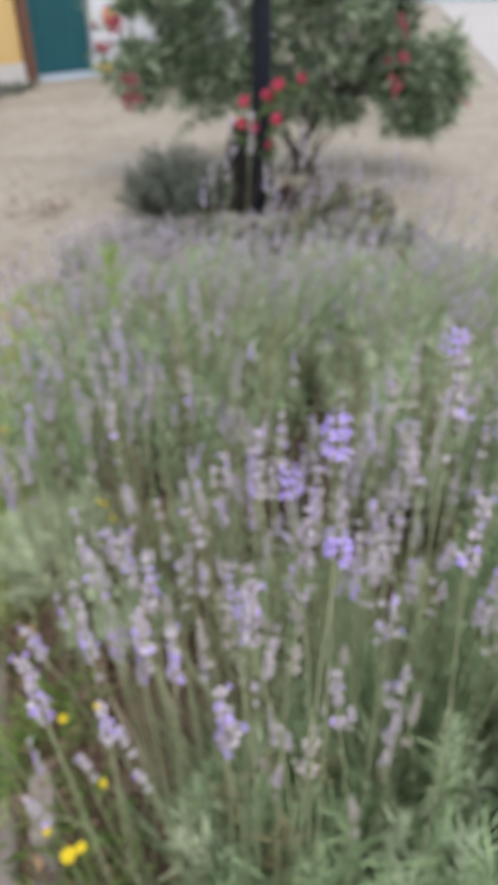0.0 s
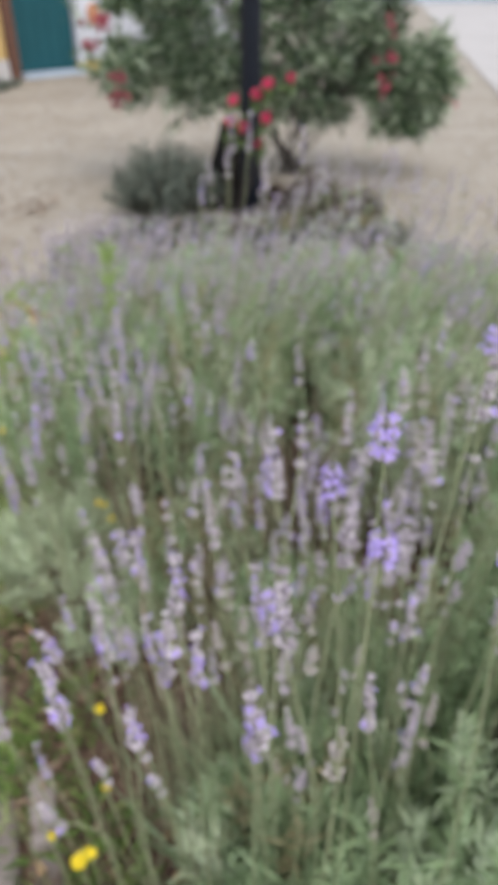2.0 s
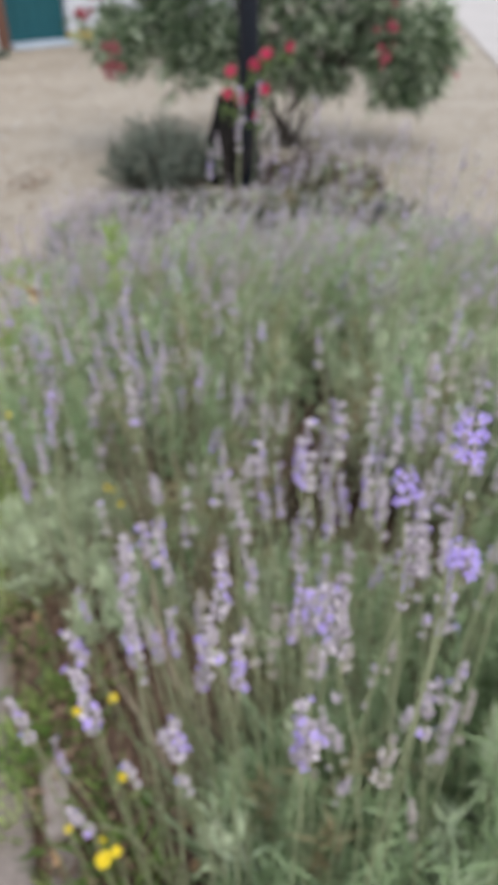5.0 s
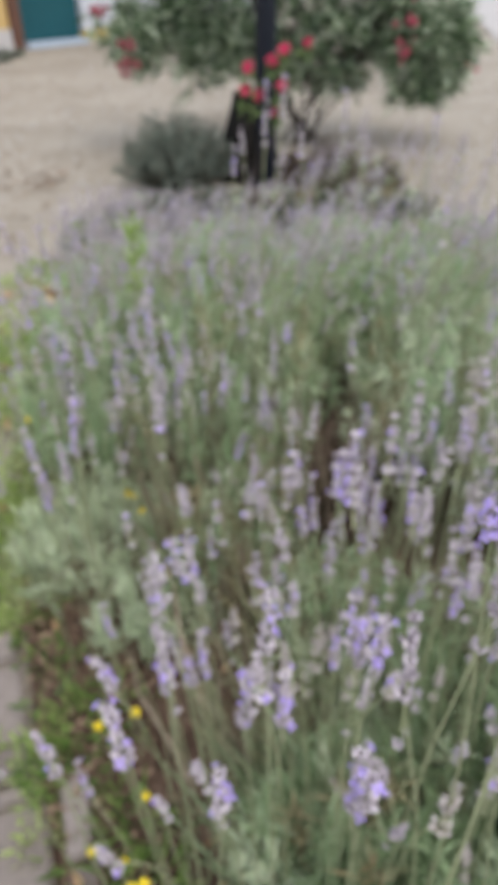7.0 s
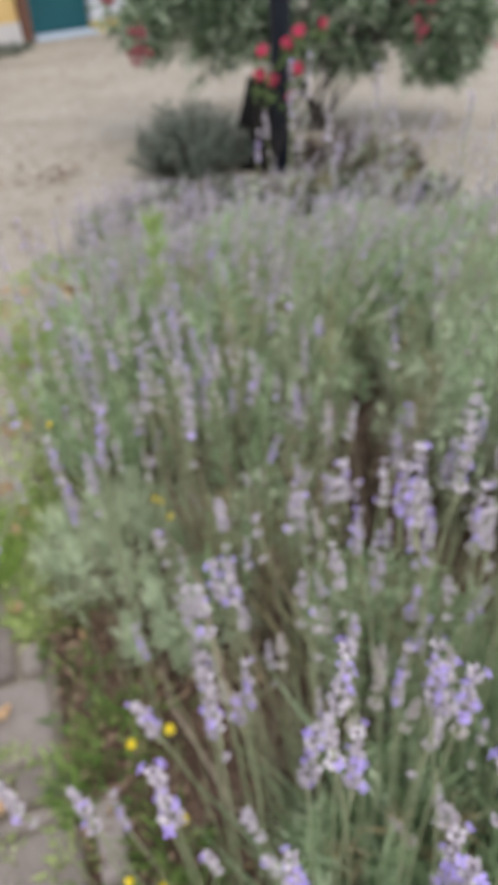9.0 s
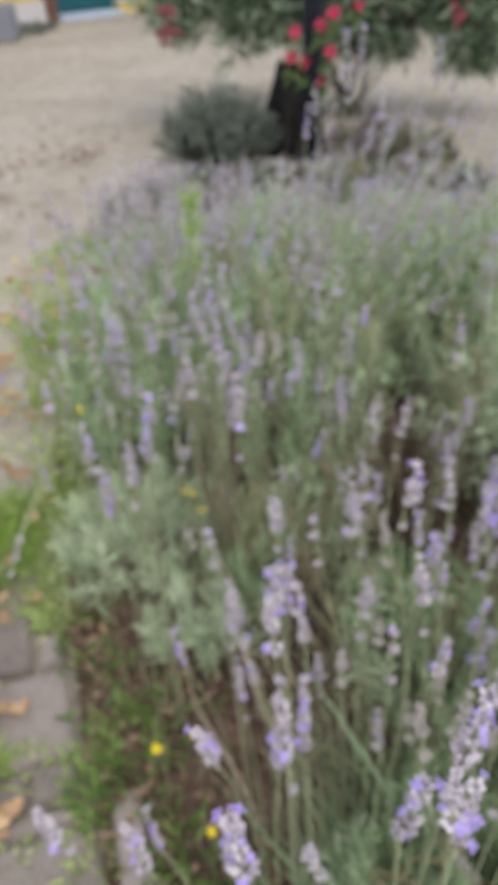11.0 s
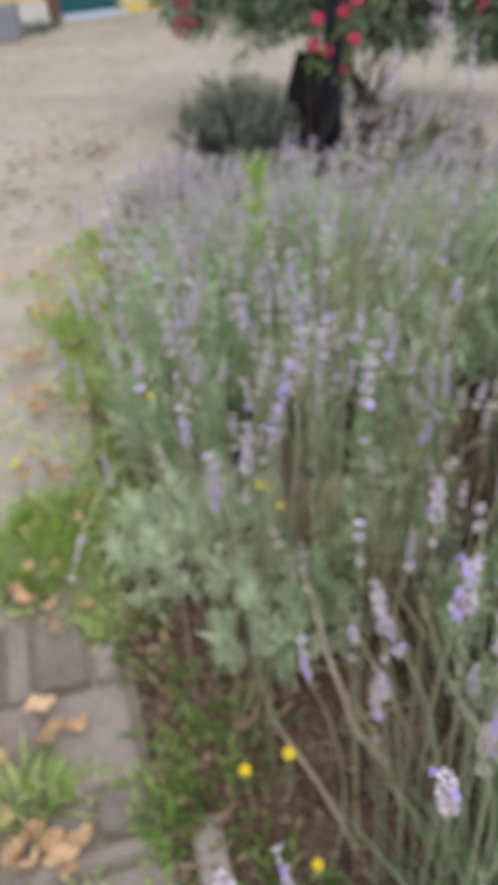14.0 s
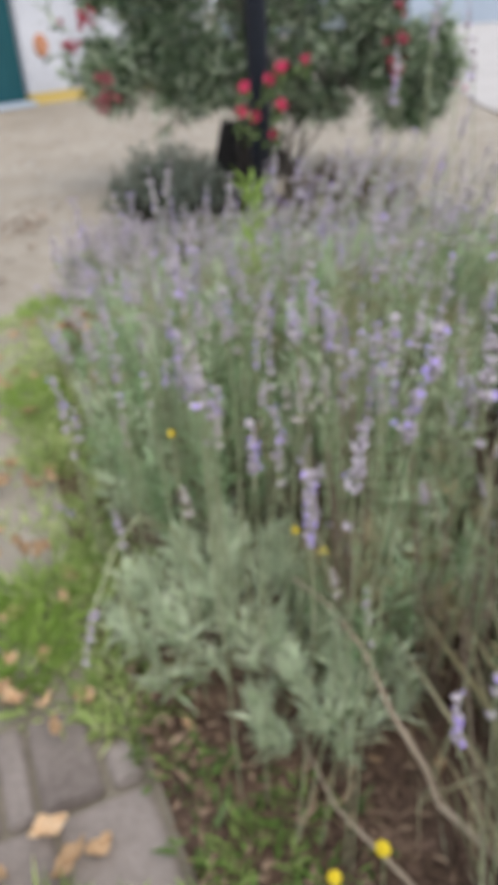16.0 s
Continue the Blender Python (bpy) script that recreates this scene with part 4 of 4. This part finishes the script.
# bare, dry lavender branches that sprawl over the soil
for pts, r0 in ((((0.02, 0.77, -0.01), (-0.05, 0.815, 0.015), (-0.12, 0.865, 0.05), (-0.195, 0.93, 0.105)), 0.0095),
                (((-0.195, 0.93, 0.105), (-0.208, 0.95, 0.151), (-0.232, 1.03, 0.167), (-0.25, 1.13, 0.194), (-0.287, 1.20, 0.221), (-0.333, 1.25, 0.238)), 0.0052),
                (((-0.18, 0.74, 0.012), (-0.22, 0.82, 0.03), (-0.25, 0.87, 0.042), (-0.32, 0.98, 0.045), (-0.36, 1.13, 0.05)), 0.005),
                (((0.40, 1.52, 0.2), (0.52, 1.62, 0.32), (0.62, 1.70, 0.44)), 0.005),
                (((0.0, 1.24, 0.05), (-0.05, 1.18, 0.30), (-0.09, 1.135, 0.50), (-0.085, 1.12, 0.54)), 0.0032),
                (((0.02, 1.24, 0.05), (-0.02, 1.17, 0.32), (-0.03, 1.14, 0.48), (-0.01, 1.12, 0.52)), 0.0028)):
    b = Soup()
    k = len(pts)
    b.tube(pts, [r0 * (1 - 0.6 * i / k) for i in range(k)], 7)
    tagged(b.object("dry_branch", M_DRYWOOD, smooth=True), "bare dry grey-brown lavender branch over the soil", "branch", "dry branches")

# broad-leaved weeds on the bare soil
for row in [(-0.42, 0.82, 40), (-0.36, 0.76, 46), (-0.50, 0.98, 30), (-0.30, 0.95, 24), (-0.38, 0.66, 34), (-0.24, 0.70, 26), (-0.45, 1.06, 22), (-0.55, 1.10, 20), (-0.28, 0.52, 30)] + [(left_edge(y) + 0.04 + abs(rng.normal(0, 0.14)), y, 22) for y in rng.uniform(0.45, 1.15, 5)]:
    wx, wy0, n = row
    q = Soup()
    aa = rng.uniform(0, 2 * math.pi, n)
    rr = np.sqrt(rng.random(n)) * 0.05
    base = np.stack([wx + np.cos(aa) * rr, wy0 + np.sin(aa) * rr, np.full(n, 0.012)], 1)
    wy = unit(np.stack([np.cos(aa), np.sin(aa), rng.uniform(0.3, 1.3, n)], 1) + rng.normal(0, 0.3, (n, 3)))
    q.blades(base, wy, side_of(wy), rng.uniform(0.02, 0.05, n), rng.uniform(0.008, 0.016, n), 0.2)
    tagged(q.object("soil_weed", M_ROSELEAF), "low green broad-leaved weed on bare soil", "weed", kind="stuff")

# fallen leaves
LEAVES = []
for i in range(5):
    bm = bmesh.new()
    bmesh.ops.create_grid(bm, x_segments=6, y_segments=4, size=1)
    L, W = rng.uniform(0.022, 0.034), rng.uniform(0.011, 0.018)
    for v in bm.verts:
        u, w = v.co.x, v.co.y
        prof = max(0.04, (1 - abs(u) ** 2.2)) * (1 + 0.12 * math.sin(9 * u + i))
        v.co = (u * L, w * W * prof, 0.008 * u * u * (1 + i % 3) + 0.010 * (w * prof) ** 2 + 0.006 * math.sin(5 * u + 3 * w + i) + 0.006)
    me = bpy.data.meshes.new("fallen_leaf")
    bm.to_mesh(me)
    bm.free()
    me.materials.append(M_DRYLEAF)
    LEAVES.append(me)


def fallen_leaf(x, y, z, tilt=8):
    o = new("fallen_leaf", LEAVES[int(rng.integers(0, 5))])
    o.matrix_basis = pose(x, y, z, rng.normal(0, tilt), rng.normal(0, tilt), rng.uniform(0, 360)) @ Matrix.Scale(rng.uniform(0.7, 1.3), 4)
    return tagged(o, "curled dry tan-orange fallen leaf on the ground", "leaf", "fallen leaves")


for x, y, z in ((-0.76, 2.35, 0.25), (-0.72, 2.34, 0.26), (-0.79, 2.36, 0.255), (-0.74, 2.37, 0.275)):
    fallen_leaf(x, y, z, 30).scale = (1.5, 1.5, 1.5)
for x, y in ((-0.735, 1.03), (-0.66, 0.99), (-0.70, 0.98), (-0.80, 0.98), (-0.78, 0.94), (-0.77, 1.26), (-0.70, 1.26), (-0.82, 1.28), (-0.66, 0.80), (-0.64, 0.78), (-0.68, 0.77), (-0.71, 0.79), (-0.62, 0.80), (-0.69, 0.82), (-0.74, 0.83)):
    fallen_leaf(x, y, 0.002)
for cx, cy in ((-0.88, 1.70), (-0.86, 1.66), (-0.98, 1.98), (-1.02, 2.22), (-1.06, 2.55), (-0.83, 1.22)):
    for i in range(3):
        fallen_leaf(rng.normal(cx, 0.05), rng.normal(cy, 0.04), 0.03, 18)
for i in range(16):
    fallen_leaf(rng.uniform(-0.95, -0.62), rng.uniform(0.62, 0.9), 0.004, 12)
for i in range(36):
    y = rng.uniform(1.3, 3.2)
    fallen_leaf(left_edge(y) - rng.uniform(0.05, 0.42), y, 0.006, 15)
for i in range(7):
    y = rng.uniform(0.5, 1.25)
    o = fallen_leaf(left_edge(y) + rng.uniform(0.0, 0.42), y, 0.030, 24)
    o.scale = [k * 0.62 for k in o.scale]

# crumbs of litter on the soil
q = Soup()
for i in range(2400):
    y = rng.uniform(0.3, 1.4)
    x = left_edge(y) + abs(rng.normal(0, 0.28))
    p = np.array([x, y, 0.022 + rng.uniform(0, 0.012)])
    w1 = unit(rng.normal(size=3) * [1, 1, 0.3])
    w2 = unit(np.cross(w1, [0, 0, 1]))
    L, W = 0.003 + 0.022 * rng.random() ** 2, rng.uniform(0.001, 0.005)
    q.add([tuple(p - w1 * L), tuple(p + w2 * W + [0, 0, 0.003]), tuple(p + w1 * L), tuple(p - w2 * W + [0, 0, 0.002])], [(0, 1, 2), (0, 2, 3)])
tagged(q.object("litter", M_LITTER), "dry brown leaf litter and twigs on the soil", "litter", kind="stuff")

# ---- paving beside the bed ----
ANGLE = 17.0
pave = tagged(part("pavement", box_bm(-1.25, -1.0, -0.10, 0.02, 0.20, -0.012), M_JOINT), "grey rectangular pavers with earthy joints and weeds", "pavement", kind="structure")
pave.matrix_basis = pose(-0.596, 1.10, 0, 0, 0, ANGLE)


def paver_mesh(w, d, name="paver"):
    bm = box_bm(-w / 2, -d / 2, -0.05, w / 2, d / 2, 0.0, 0.006)
    for v in bm.verts:
        v.co.x += 0.003 * noise.noise(v.co * 60 + Vector((w * 90, d * 70, 0)))
        v.co.y += 0.003 * noise.noise(v.co * 70 + Vector((d * 90, w * 70, 3)))
    me = bpy.data.meshes.new(name)
    bm.to_mesh(me)
    bm.free()
    me.materials.append(M_PAVER)
    return me


PAVERS = {}


def lay(x0, x1, y0, y1, z=0.0, name="paver", wobble=0.8):
    """One stone that fills a field of the bond, less its joints."""
    key = (round(x1 - x0, 3), round(y1 - y0, 3), name)
    if key not in PAVERS:
        PAVERS[key] = paver_mesh(key[0] - 0.010, key[1] - 0.011, name)
    o = new(name, PAVERS[key])
    o.parent = pave
    o.matrix_basis = pose((x0 + x1) / 2, (y0 + y1) / 2, z + rng.normal(0, 0.003), rng.normal(0, wobble), rng.normal(0, wobble), rng.normal(0, 0.8))


def course(y0, y1, x, widths, z=0.0):
    """A row of stones laid from the bed's edge outwards; the widths repeat."""
    i = 0
    while x > -1.2:
        w = widths[i] if i < len(widths) else (0.10, 0.10, 0.20)[i % 3]
        lay(x - w, x, y0, y1, z)
        x -= w
        i += 1


lay(-0.053, 0.004, 0.0, 0.088)
course(0.0, 0.195, -0.058, [0.104, 0.052, 0.10, 0.10, 0.20])
course(-0.205, 0.0, 0.008, [0.153, 0.10, 0.20, 0.10])
course(-0.285, -0.205, 0.010, [0.09, 0.10, 0.20, 0.10, 0.20])
course(-0.33, -0.285, 0.014, [0.20, 0.20])
course(-0.53, -0.33, 0.034, [0.20, 0.10, 0.10, 0.20])
course(-0.63, -0.53, 0.036, [0.20, 0.20, 0.10])
course(-0.83, -0.63, 0.040, [0.10, 0.20, 0.10])
course(-0.98, -0.83, 0.040, [0.20, 0.10, 0.20])
# edging stones that hold the soil
for j in range(4):
    lay(0.052, 0.110, -0.30 - 0.175 * (j + 1), -0.30 - 0.175 * j, 0.026, "edging_stone", 2.0)
